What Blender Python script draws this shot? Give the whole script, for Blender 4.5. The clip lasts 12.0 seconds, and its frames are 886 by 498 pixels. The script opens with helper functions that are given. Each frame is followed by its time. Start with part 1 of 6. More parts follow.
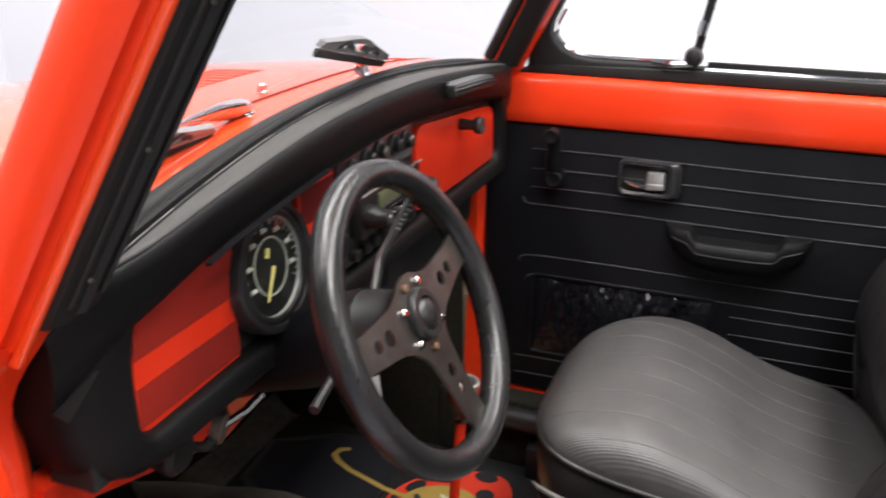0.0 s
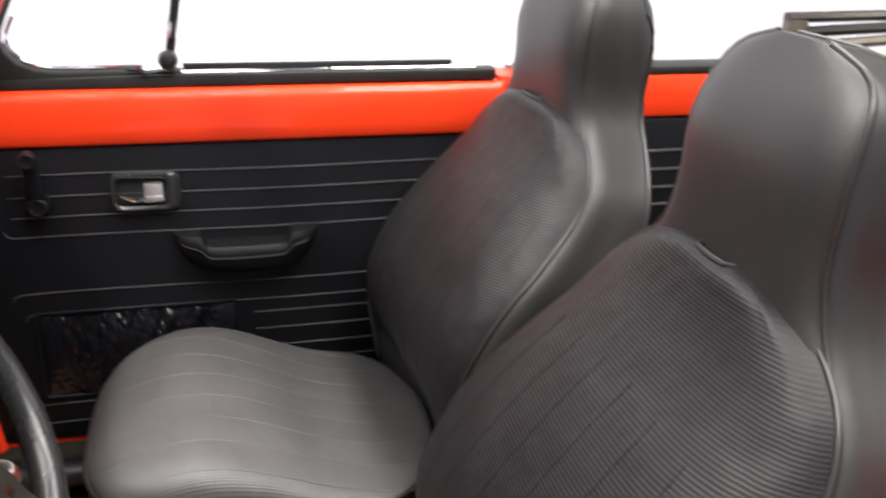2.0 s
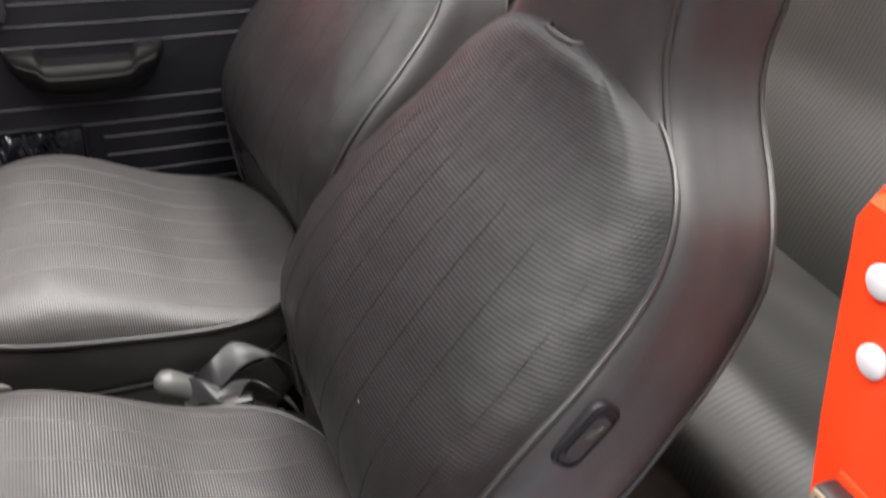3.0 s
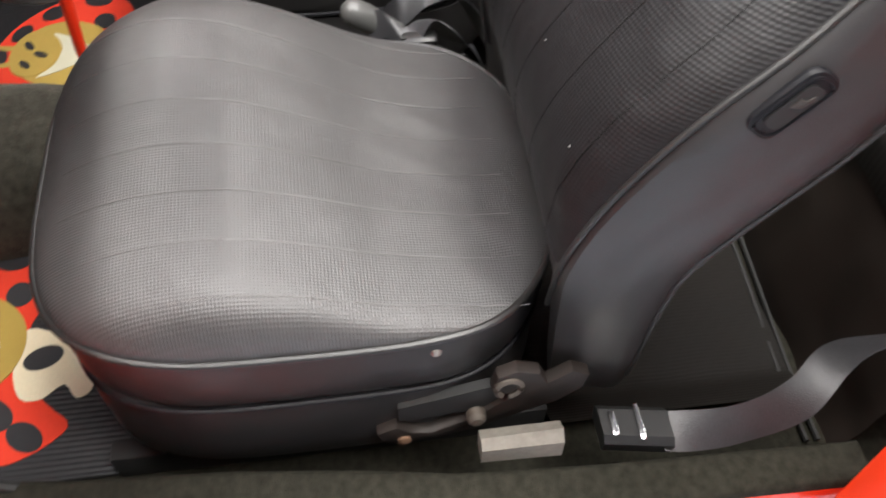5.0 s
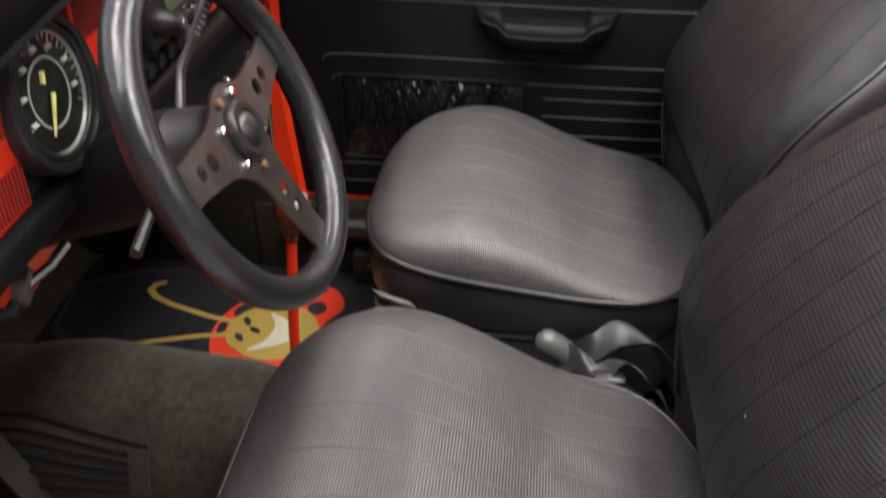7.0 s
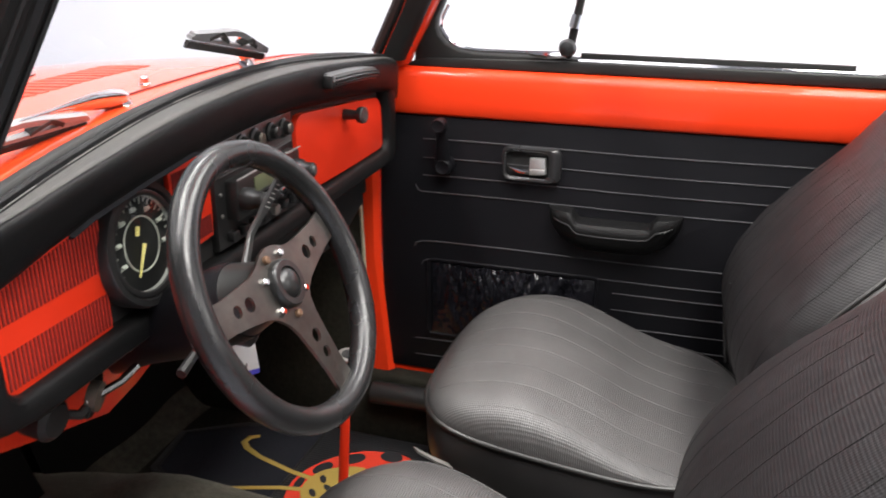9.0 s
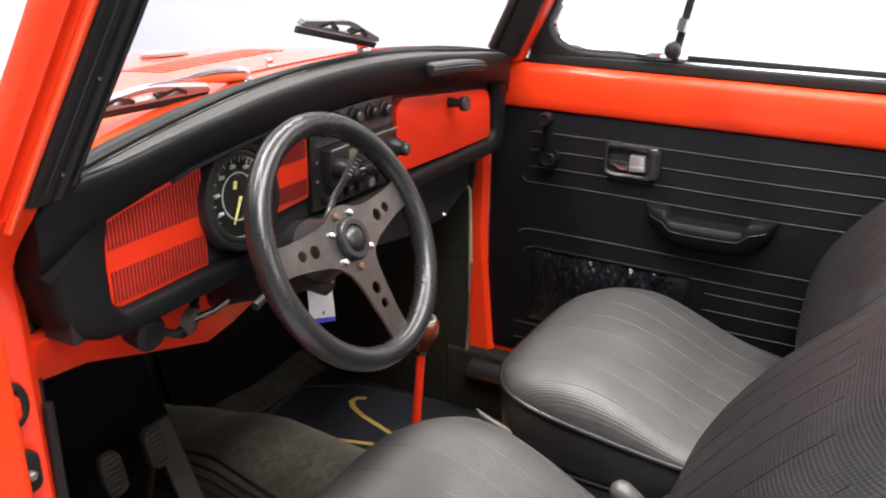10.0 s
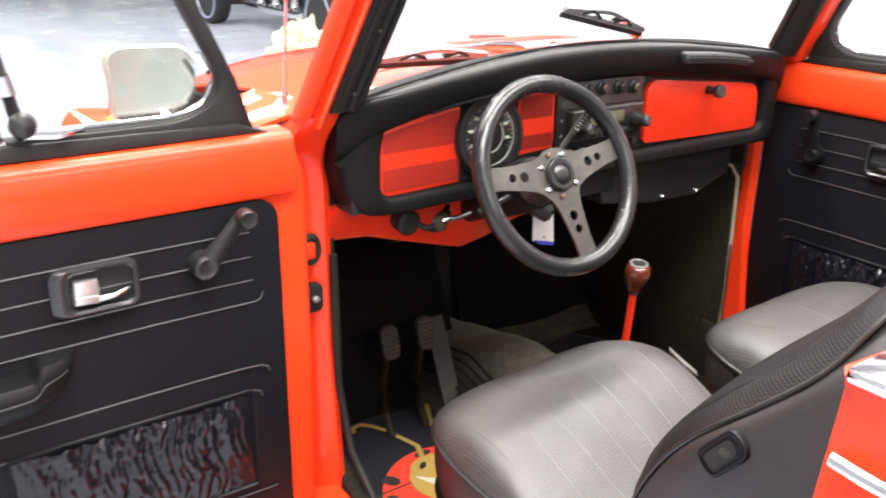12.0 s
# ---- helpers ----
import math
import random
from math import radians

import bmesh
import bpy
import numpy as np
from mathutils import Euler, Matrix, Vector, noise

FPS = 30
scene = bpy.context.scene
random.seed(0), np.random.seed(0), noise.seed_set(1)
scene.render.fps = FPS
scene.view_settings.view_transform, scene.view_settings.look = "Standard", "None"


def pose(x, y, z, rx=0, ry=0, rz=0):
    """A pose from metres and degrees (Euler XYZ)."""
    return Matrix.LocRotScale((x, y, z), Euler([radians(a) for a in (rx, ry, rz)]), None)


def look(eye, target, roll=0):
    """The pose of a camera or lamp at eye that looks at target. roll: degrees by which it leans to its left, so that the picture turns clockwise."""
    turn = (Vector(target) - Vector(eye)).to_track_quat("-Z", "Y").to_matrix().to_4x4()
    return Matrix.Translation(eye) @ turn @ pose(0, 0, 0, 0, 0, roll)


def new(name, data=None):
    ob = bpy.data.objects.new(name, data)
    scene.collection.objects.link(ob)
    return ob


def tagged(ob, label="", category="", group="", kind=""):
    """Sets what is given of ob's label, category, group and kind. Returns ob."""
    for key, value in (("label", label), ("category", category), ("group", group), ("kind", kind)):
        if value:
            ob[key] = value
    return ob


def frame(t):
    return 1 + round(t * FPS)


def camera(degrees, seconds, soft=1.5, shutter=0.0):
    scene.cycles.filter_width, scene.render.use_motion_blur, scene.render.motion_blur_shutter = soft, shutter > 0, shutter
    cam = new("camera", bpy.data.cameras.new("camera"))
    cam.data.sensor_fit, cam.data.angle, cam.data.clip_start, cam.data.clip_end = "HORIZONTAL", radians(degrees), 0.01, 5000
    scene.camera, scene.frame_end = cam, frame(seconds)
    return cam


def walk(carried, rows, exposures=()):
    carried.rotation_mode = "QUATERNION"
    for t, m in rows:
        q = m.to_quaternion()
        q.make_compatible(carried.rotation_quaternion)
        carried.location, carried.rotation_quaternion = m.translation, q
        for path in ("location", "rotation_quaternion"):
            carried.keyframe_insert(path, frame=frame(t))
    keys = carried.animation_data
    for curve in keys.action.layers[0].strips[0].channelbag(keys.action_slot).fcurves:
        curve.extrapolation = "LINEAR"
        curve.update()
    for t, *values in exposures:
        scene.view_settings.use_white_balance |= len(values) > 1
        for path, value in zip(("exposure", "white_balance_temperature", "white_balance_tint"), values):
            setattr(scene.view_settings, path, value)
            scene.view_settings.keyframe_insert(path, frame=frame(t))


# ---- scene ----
cam = camera(53.3, 12.0, soft=1.8, shutter=0.5)
PATH = [
    (0, (-1.049, -0.212, 1.175), (0.688, 0.459, 0.443), 0.3),
    (0.5, (-1.011, -0.169, 1.179), (0.814, 0.223, 0.461), 0.6),
    (1, (-0.995, -0.161, 1.179), (0.875, -0.071, 0.475), 1.0),
    (1.5, (-1.002, -0.188, 1.188), (0.861, -0.349, 0.478), 1.0),
    (2, (-0.996, -0.144, 1.21), (0.796, -0.603, 0.45), 1.8),
    (2.5, (-0.993, -0.177, 1.179), (0.691, -0.795, 0.294), 2.7),
    (3, (-1.005, -0.172, 1.165), (0.539, -0.846, 0.087), 3.3),
    (3.5, (-1.003, -0.184, 1.14), (0.407, -0.807, -0.134), 2.8),
    (3.7, (-1.003, -0.191, 1.127), (0.362, -0.781, -0.211), 2.5),
    (5.3, (-0.998, -0.169, 1.102), (0.169, -0.292, -0.517), 2.6),
    (5.5, (-0.996, -0.165, 1.101), (0.2, -0.225, -0.501), 2.1),
    (6, (-0.989, -0.152, 1.114), (0.337, -0.078, -0.381), 1.3),
    (6.5, (-0.985, -0.152, 1.125), (0.503, -0.002, -0.203), 0.7),
    (7, (-0.987, -0.152, 1.14), (0.66, 0.023, 0.018), 0.6),
    (7.5, (-0.991, -0.153, 1.152), (0.77, 0.036, 0.222), 0.5),
    (7.7, (-0.995, -0.155, 1.158), (0.8, 0.036, 0.297), 0.4),
    (9.3, (-1.124, -0.383, 1.168), (0.626, 0.274, 0.458), 0.4),
    (9.5, (-1.138, -0.417, 1.168), (0.584, 0.316, 0.461), 0.5),
    (10, (-1.158, -0.509, 1.169), (0.481, 0.388, 0.455), 0.7),
    (10.5, (-1.171, -0.618, 1.169), (0.353, 0.465, 0.458), 0.7),
    (11, (-1.199, -0.719, 1.17), (0.2, 0.527, 0.469), 0.7),
    (11.5, (-1.228, -0.84, 1.171), (0.013, 0.563, 0.471), 0.7),
    (12, (-1.257, -0.949, 1.173), (-0.178, 0.581, 0.469), 0.8),
]
walk(cam, [(t, look(eye, target, roll)) for t, eye, target, roll in PATH], [(0.0, -0.28), (1.5, -0.13), (2.5, 0.05), (3.5, 0.46), (5.5, 0.2), (6.0, 0.10), (7.0, -0.2), (7.5, -0.14), (9.5, 0.05), (11.0, 0.4), (11.5, 0.52), (12.0, 0.64)])

# ---- light ----
world = bpy.data.worlds.new("world")
scene.world = world
world.use_nodes = True
world.node_tree.nodes["Background"].inputs["Color"].default_value = (0.9, 0.93, 1.0, 1)
world.node_tree.nodes["Background"].inputs["Strength"].default_value = 0.12


def area_lamp(name, at, target, sx, sy, watts, colour=(1, 0.97, 0.93)):
    lamp = bpy.data.lights.new(name, "AREA")
    lamp.shape, lamp.size, lamp.size_y, lamp.energy, lamp.color = "RECTANGLE", sx, sy, watts, colour
    ob = new(name, lamp)
    ob.matrix_world = look(at, target)
    return ob


area_lamp("unseen_ceiling_lamp", (0.3, 1.3, 3.7), (0.3, 1.1, 0), 5.0, 0.25, 260)
area_lamp("unseen_ceiling_lamp", (0.3, -1.2, 3.7), (0.3, -1.2, 0), 5.0, 0.9, 270)
area_lamp("unseen_ceiling_lamp", (-1.1, -0.2, 3.7), (-1.0, 0.0, 0), 0.25, 5.0, 165)
area_lamp("unseen_ceiling_lamp", (-0.9, 3.6, 3.7), (-0.9, 3.6, 0), 5.0, 0.2, 70)
# two added lamps, out of view, that brighten the white backdrops
area_lamp("unseen_ceiling_lamp", (2.6, 0.0, 3.8), (4.2, 0.0, 1.0), 0.6, 8.0, 58, (0.97, 0.95, 1.0))
area_lamp("unseen_ceiling_lamp", (2.6, 3.6, 3.8), (3.2, 5.5, 0.8), 3.0, 0.6, 54, (0.97, 0.95, 1.0))
for lamp_y in (6.8, 9.4, 12.0):
    area_lamp("unseen_ceiling_lamp", (-0.5, lamp_y, 3.8), (-0.5, lamp_y, 0), 7.0, 0.3, 210)
# added lamp behind the car, out of view: brightens what the door mirror reflects
area_lamp("unseen_ceiling_lamp", (-1.0, -6.0, 3.8), (-1.0, -6.0, 0), 5.0, 2.0, 300)


# ---- materials ----
def material(name, colour, rough=0.5, metal=0.0, vary=0.12, scale=30.0, bump=0.0, bump_scale=200.0, coat=0.0,
             stains=0.15, stain_scale=4.0, spec=0.5):
    m = bpy.data.materials.new(name)
    m.use_nodes = True
    t = m.node_tree
    b = t.nodes["Principled BSDF"]
    co = t.nodes.new("ShaderNodeTexCoord")
    fine = t.nodes.new("ShaderNodeTexNoise")
    fine.inputs["Scale"].default_value, fine.inputs["Detail"].default_value = scale, 6
    wide = t.nodes.new("ShaderNodeTexNoise")
    wide.inputs["Scale"].default_value, wide.inputs["Detail"].default_value = stain_scale, 5
    for n in (fine, wide):
        t.links.new(co.outputs["Object"], n.inputs["Vector"])
    add = t.nodes.new("ShaderNodeMath")
    add.operation = "MULTIPLY_ADD"
    t.links.new(fine.outputs["Fac"], add.inputs[0])
    add.inputs[1].default_value, add.inputs[2].default_value = 2 * vary, 1 - vary
    add2 = t.nodes.new("ShaderNodeMath")
    add2.operation = "MULTIPLY_ADD"
    t.links.new(wide.outputs["Fac"], add2.inputs[0])
    add2.inputs[1].default_value, add2.inputs[2].default_value = 2 * stains, 1 - stains
    mul = t.nodes.new("ShaderNodeMath")
    mul.operation = "MULTIPLY"
    t.links.new(add.outputs[0], mul.inputs[0])
    t.links.new(add2.outputs[0], mul.inputs[1])
    mix = t.nodes.new("ShaderNodeMix")
    mix.data_type, mix.blend_type = "RGBA", "MULTIPLY"
    mix.inputs["Factor"].default_value = 1
    mix.inputs["A"].default_value = (*colour, 1)
    t.links.new(mul.outputs[0], mix.inputs["B"])
    t.links.new(mix.outputs["Result"], b.inputs["Base Color"])
    r = t.nodes.new("ShaderNodeMapRange")
    r.inputs["To Min"].default_value, r.inputs["To Max"].default_value = max(rough - 0.1, 0.02), min(rough + 0.1, 1)
    t.links.new(wide.outputs["Fac"], r.inputs["Value"])
    t.links.new(r.outputs[0], b.inputs["Roughness"])
    b.inputs["Metallic"].default_value = metal
    b.inputs["Specular IOR Level"].default_value = spec
    b.inputs["Coat Weight"].default_value, b.inputs["Coat Roughness"].default_value = coat, 0.035
    if bump:
        g = t.nodes.new("ShaderNodeTexNoise")
        g.inputs["Scale"].default_value, g.inputs["Detail"].default_value = bump_scale, 4
        t.links.new(co.outputs["Object"], g.inputs["Vector"])
        bp = t.nodes.new("ShaderNodeBump")
        bp.inputs["Strength"].default_value, bp.inputs["Distance"].default_value = bump, 0.002
        t.links.new(g.outputs["Fac"], bp.inputs["Height"])
        t.links.new(bp.outputs["Normal"], b.inputs["Normal"])
    return m


def ribbed(name, colour, axis, period, depth, cross=0.0, **kw):
    """The same with fine ribs across one axis."""
    m = material(name, colour, **kw)
    t = m.node_tree
    b = t.nodes["Principled BSDF"]
    co = t.nodes.new("ShaderNodeTexCoord")
    w = t.nodes.new("ShaderNodeTexWave")
    w.wave_type, w.bands_direction, w.wave_profile = "BANDS", axis, "SIN"
    w.inputs["Scale"].default_value = 2 * math.pi / (20 * period)
    w.inputs["Distortion"].default_value, w.inputs["Detail"].default_value = 0.15, 0
    t.links.new(co.outputs["Object"], w.inputs["Vector"])
    bp = t.nodes.new("ShaderNodeBump")
    bp.inputs["Strength"].default_value, bp.inputs["Distance"].default_value = 0.8, depth
    t.links.new(w.outputs["Fac"], bp.inputs["Height"])
    last = bp
    if cross:
        w2 = t.nodes.new("ShaderNodeTexWave")
        w2.wave_type, w2.bands_direction, w2.wave_profile = "BANDS", "X", "SIN"
        w2.inputs["Scale"].default_value = 2 * math.pi / (20 * cross)
        w2.inputs["Distortion"].default_value, w2.inputs["Detail"].default_value = 0.15, 0
        t.links.new(co.outputs["Object"], w2.inputs["Vector"])
        creases = t.nodes.new("ShaderNodeTexNoise")
        creases.inputs["Scale"].default_value, creases.inputs["Detail"].default_value = 7, 3
        t.links.new(co.outputs["Object"], creases.inputs["Vector"])
        for src, dist in ((w2.outputs["Fac"], depth * 0.8), (creases.outputs["Fac"], 0.012)):
            b2 = t.nodes.new("ShaderNodeBump")
            b2.inputs["Strength"].default_value, b2.inputs["Distance"].default_value = 0.7, dist
            t.links.new(src, b2.inputs["Height"])
            t.links.new(last.outputs["Normal"], b2.inputs["Normal"])
            last = b2
    t.links.new(last.outputs["Normal"], b.inputs["Normal"])
    return m


RED = material("red_paint", (0.78, 0.043, 0.009), 0.42, vary=0.03, stains=0.05, coat=0.35, spec=0.18)
RED_GLOSS = material("glossy_red_paint", (0.80, 0.066, 0.010), 0.5, vary=0.03, stains=0.05, coat=1.0, spec=0.1)
RED_DASH = material("red_paint_dash", (0.72, 0.032, 0.008), 0.38, vary=0.05, stains=0.06, coat=0.2)
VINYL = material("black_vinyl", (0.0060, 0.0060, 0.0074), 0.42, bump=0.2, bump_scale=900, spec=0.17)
# pressed ribs of the trim; their highlights are painted in as a paler colour
RIB_SHINE = material("rib_shine_vinyl", (0.040, 0.040, 0.043), 0.32, spec=0.7, vary=0.4, scale=90)
LATCH_RIM = material("worn_latch_rim", (0.020, 0.020, 0.021), 0.28, spec=0.6)
LATCH_STEEL = material("brushed_latch_steel", (0.55, 0.54, 0.53), 0.30, 0.75, vary=0.2, scale=140)
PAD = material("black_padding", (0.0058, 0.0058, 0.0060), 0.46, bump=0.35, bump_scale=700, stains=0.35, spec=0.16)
# paler than PAD: the reflection along the dash top is put into the colour
SHEEN_PAD = material("sheen_grey_padding", (0.040, 0.038, 0.035), 0.5, vary=0.3, scale=60, bump=0.35, bump_scale=700, stains=0.4, stain_scale=12, spec=0.35)
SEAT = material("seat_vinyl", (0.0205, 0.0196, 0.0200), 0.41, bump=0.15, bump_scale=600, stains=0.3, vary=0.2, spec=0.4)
# one ribbed vinyl in two tones: cushion tops carry the overhead light in their colour
LIT_SEAT_RIB = ribbed("lit_ribbed_seat_vinyl", (0.050, 0.0485, 0.0482), "Y", 0.0034, 0.00042, cross=0.0034, rough=0.42, stains=0.35, vary=0.2, spec=0.55)
# the backrest tone is darkened to hold the shade on the upright panels
SHADED_BACK_RIB = ribbed("shaded_ribbed_back_vinyl", (0.0080, 0.0075, 0.0081), "Z", 0.0034, 0.00021, cross=0.0034, rough=0.47, stains=0.3, vary=0.2, spec=0.26)
SEAM = material("seam_thread", (0.075, 0.072, 0.07), 0.6)
PIPING = material("seat_piping", (0.014, 0.0135, 0.013), 0.4)
RUBBER = material("black_rubber", (0.011, 0.011, 0.0105), 0.6, stains=0.4, stain_scale=20, spec=0.3)
PLASTIC = material("black_plastic", (0.014, 0.014, 0.014), 0.35)
BLACK = material("matt_black", (0.008, 0.008, 0.008), 0.7)
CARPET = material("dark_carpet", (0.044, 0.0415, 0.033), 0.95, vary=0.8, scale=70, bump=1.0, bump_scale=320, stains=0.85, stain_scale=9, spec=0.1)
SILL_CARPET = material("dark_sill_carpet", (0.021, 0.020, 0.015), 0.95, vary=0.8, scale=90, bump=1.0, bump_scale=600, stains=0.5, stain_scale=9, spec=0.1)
# near-black footwell colour: the shade under the dash is put into it
SHADE_LINING = material("shade_black_lining", (0.0062, 0.0062, 0.0058), 0.9, vary=0.4, scale=200, bump=0.6, bump_scale=500, stains=0.4, spec=0.1)
MAT_RUBBER = ribbed("ribbed_mat_rubber", (0.011, 0.011, 0.0125), "X", 0.008, 0.0015, rough=0.55)
MAT_PLAIN = material("mat_rubber", (0.016, 0.016, 0.018), 0.6)
CHROME = material("chrome", (0.75, 0.75, 0.76), 0.1, 1.0, vary=0.05, stains=0.1)
STEEL = material("brushed_steel", (0.17, 0.16, 0.145), 0.42, 1.0, vary=0.25, scale=80, stains=0.3, stain_scale=25)
DULL = material("dull_metal", (0.30, 0.29, 0.27), 0.5, 0.8, stains=0.4, stain_scale=30)
WHEEL_RIM = material("wheel_leather", (0.014, 0.014, 0.0145), 0.27, bump=0.15, bump_scale=500, stains=0.25)
WOOD = material("varnished_wood", (0.11, 0.022, 0.009), 0.25, vary=0.3, scale=60, coat=0.5)
BUG_RED = material("red_mat_cloth", (0.62, 0.035, 0.012), 0.9, vary=0.1, scale=300)
BUG_YELLOW = material("ochre_mat_cloth", (0.346, 0.238, 0.050), 0.9, vary=0.15, scale=300)
BUG_CREAM = material("cream_mat_cloth", (0.68, 0.60, 0.42), 0.9, vary=0.1, scale=300)
PAPER = material("white_card", (0.84, 0.83, 0.80), 0.8)
BLUE = material("blue_ink", (0.08, 0.08, 0.6), 0.7)
WHITE_WALL = material("white_wall", (0.82, 0.82, 0.85), 0.8, vary=0.01, stains=0.01)
GROUND = material("grey_epoxy_floor", (0.45, 0.48, 0.55), 0.25, vary=0.15, stains=0.25, stain_scale=1.5)
CREAM = material("cream_vinyl", (0.50, 0.48, 0.36), 0.5)
ORANGE = material("amber_lens", (0.85, 0.22, 0.01), 0.3, coat=0.3)
PLUSH = material("yellow_plush", (0.68, 0.60, 0.36), 0.95, vary=0.3, scale=40, bump=1.0, bump_scale=60)
TYRE = material("tyre_rubber", (0.02, 0.02, 0.022), 0.75)
BLUE_PAINT = material("dark_blue_paint", (0.02, 0.025, 0.06), 0.25, coat=0.6)
RIM = material("polished_rim", (0.66, 0.72, 0.88), 0.42, 0.45)
DIAL_RIM = material("pale_dial_rim", (0.42, 0.42, 0.38), 0.35, 0.4)
GAUGE = material("gauge_face", (0.035, 0.036, 0.032), 0.5)
GAUGE_MARK = material("gauge_marking", (0.42, 0.43, 0.36), 0.6)
NEEDLE = material("gauge_needle", (0.85, 0.75, 0.25), 0.5)


SNAP = material("white_snap", (0.50, 0.50, 0.52), 0.4, stains=0.2, stain_scale=40)
SLOT = material("dark_red_slot", (0.17, 0.008, 0.005), 0.8)
RADIO_SCALE = material("radio_scale", (0.10, 0.11, 0.06), 0.4)
VENT = material("grey_vent_plastic", (0.05, 0.05, 0.05), 0.35, vary=0.4, scale=60, spec=0.7)
RUST = material("rusty_bolt", (0.15, 0.085, 0.05), 0.7, 0.4, stains=0.4, stain_scale=60)
RUST_BLACK = material("rusty_black_metal", (0.014, 0.010, 0.008), 0.6, 0.3, vary=0.4, stains=0.5, stain_scale=30)
GREY = material("grey_grip", (0.055, 0.055, 0.053), 0.33)
WEBBING = material("grey_webbing", (0.022, 0.022, 0.024), 0.42, vary=0.3, scale=200, bump=0.3, bump_scale=500, spec=0.6)
PEDAL_RIB = material("pedal_rib", (0.036, 0.035, 0.030), 0.65, stains=0.4, stain_scale=30)
REST_PAD = material("worn_rest_rubber", (0.038, 0.036, 0.030), 0.7, stains=0.4, stain_scale=20)
MAT_CLOTH = material("dark_mat_cloth", (0.014, 0.0145, 0.019), 0.9, vary=0.3, scale=160, bump=0.4, bump_scale=500, spec=0.15)
BENCH_FRONT = material("brown_black_vinyl", (0.012, 0.0085, 0.0065), 0.45, stains=0.4, stain_scale=14)
REAR_MAT = ribbed("ribbed_rear_mat", (0.0075, 0.0063, 0.0052), "X", 0.006, 0.0004, spec=0.15, rough=0.7, stains=0.4, stain_scale=9)
REAR_RIB = ribbed("ribbed_rear_cushion", (0.011, 0.0105, 0.0095), "X", 0.010, 0.0006, rough=0.5, stains=0.3)
REAR_BACK = ribbed("ribbed_rear_back", (0.013, 0.0125, 0.0105), "X", 0.010, 0.0006, rough=0.5, stains=0.3)
FRAYED = material("frayed_tan_edge", (0.34, 0.29, 0.2), 0.9, vary=0.4, scale=200)
STEEL_DARK = material("dark_steel", (0.05, 0.045, 0.04), 0.45, 0.6, stains=0.4, stain_scale=20)
WORN_TAN = material("worn_tan_plastic", (0.17, 0.135, 0.09), 0.7, stains=0.4, stain_scale=60)
DULL_DARK = material("brown_grey_metal", (0.10, 0.085, 0.07), 0.5, 0.5, stains=0.4, stain_scale=20)
STEEL_PALE = material("worn_pale_steel", (0.17, 0.158, 0.135), 0.6, 0.3, vary=0.3, scale=120, stains=0.4, stain_scale=40)
WIPER_GREY = material("wiper_grey", (0.30, 0.30, 0.305), 0.45, 0.25, spec=0.3)


def glass_material(name, tint=(1, 1, 1), least=0.03):
    m = bpy.data.materials.new(name)
    m.use_nodes = True
    t = m.node_tree
    t.nodes.remove(t.nodes["Principled BSDF"])
    gl, tr = t.nodes.new("ShaderNodeBsdfGlossy"), t.nodes.new("ShaderNodeBsdfTransparent")
    gl.inputs["Roughness"].default_value = 0.02
    tr.inputs["Color"].default_value = (*tint, 1)
    lw, mx = t.nodes.new("ShaderNodeLayerWeight"), t.nodes.new("ShaderNodeMixShader")
    pw, sc = t.nodes.new("ShaderNodeMath"), t.nodes.new("ShaderNodeMath")
    pw.operation, pw.inputs[1].default_value = "POWER", 5.0
    sc.operation, sc.inputs[1].default_value, sc.inputs[2].default_value = "MULTIPLY_ADD", 0.7, least
    t.links.new(lw.outputs["Facing"], pw.inputs[0])
    t.links.new(pw.outputs[0], sc.inputs[0])
    t.links.new(sc.outputs[0], mx.inputs[0])
    t.links.new(tr.outputs[0], mx.inputs[1])
    t.links.new(gl.outputs[0], mx.inputs[2])
    t.links.new(mx.outputs[0], t.nodes["Material Output"].inputs["Surface"])
    return m


for carpet in (CARPET, ):
    carpet.node_tree.nodes["Principled BSDF"].inputs["Sheen Weight"].default_value = 0.35
    carpet.node_tree.nodes["Principled BSDF"].inputs["Sheen Roughness"].default_value = 0.4
    carpet.node_tree.nodes["Principled BSDF"].inputs["Sheen Tint"].default_value = (0.75, 0.72, 0.6, 1)
GLASS = glass_material("clear_glass", (0.95, 0.97, 0.97))
SCREEN_GLASS = glass_material("tinted_screen_glass", (0.84, 0.85, 0.87), 0.08)


# ---- tools ----
def thing(name, at, label, category, group="", kind=""):
    ob = new(name)
    ob.location = at
    ob.empty_display_size = 0.05
    return tagged(ob, label, category, group, kind)


def offset_of(ob):
    v = Vector((0, 0, 0))
    while ob is not None:
        v += ob.location
        ob = ob.parent
    return v


def finish(bm, name, mat, angle=40, flip=True):
    if flip:
        bmesh.ops.recalc_face_normals(bm, faces=bm.faces)
    me = bpy.data.meshes.new(name)
    bm.to_mesh(me)
    bm.free()
    me.materials.append(mat)
    me.shade_smooth()
    me.set_sharp_from_angle(angle=radians(angle))
    return me


def part(name, bm, mat, parent, label="", angle=40):
    """One mesh object under a thing or a part; the bmesh is in world places."""
    bm.transform(Matrix.Translation(-offset_of(parent)))
    ob = new(name, finish(bm, name, mat, angle))
    ob.parent = parent
    return tagged(ob, label)


def solo(name, bm, mat, label, category, kind="", group="", angle=40):
    """A thing of one mesh."""
    ob = new(name, finish(bm, name, mat, angle))
    return tagged(ob, label, category, group, kind)


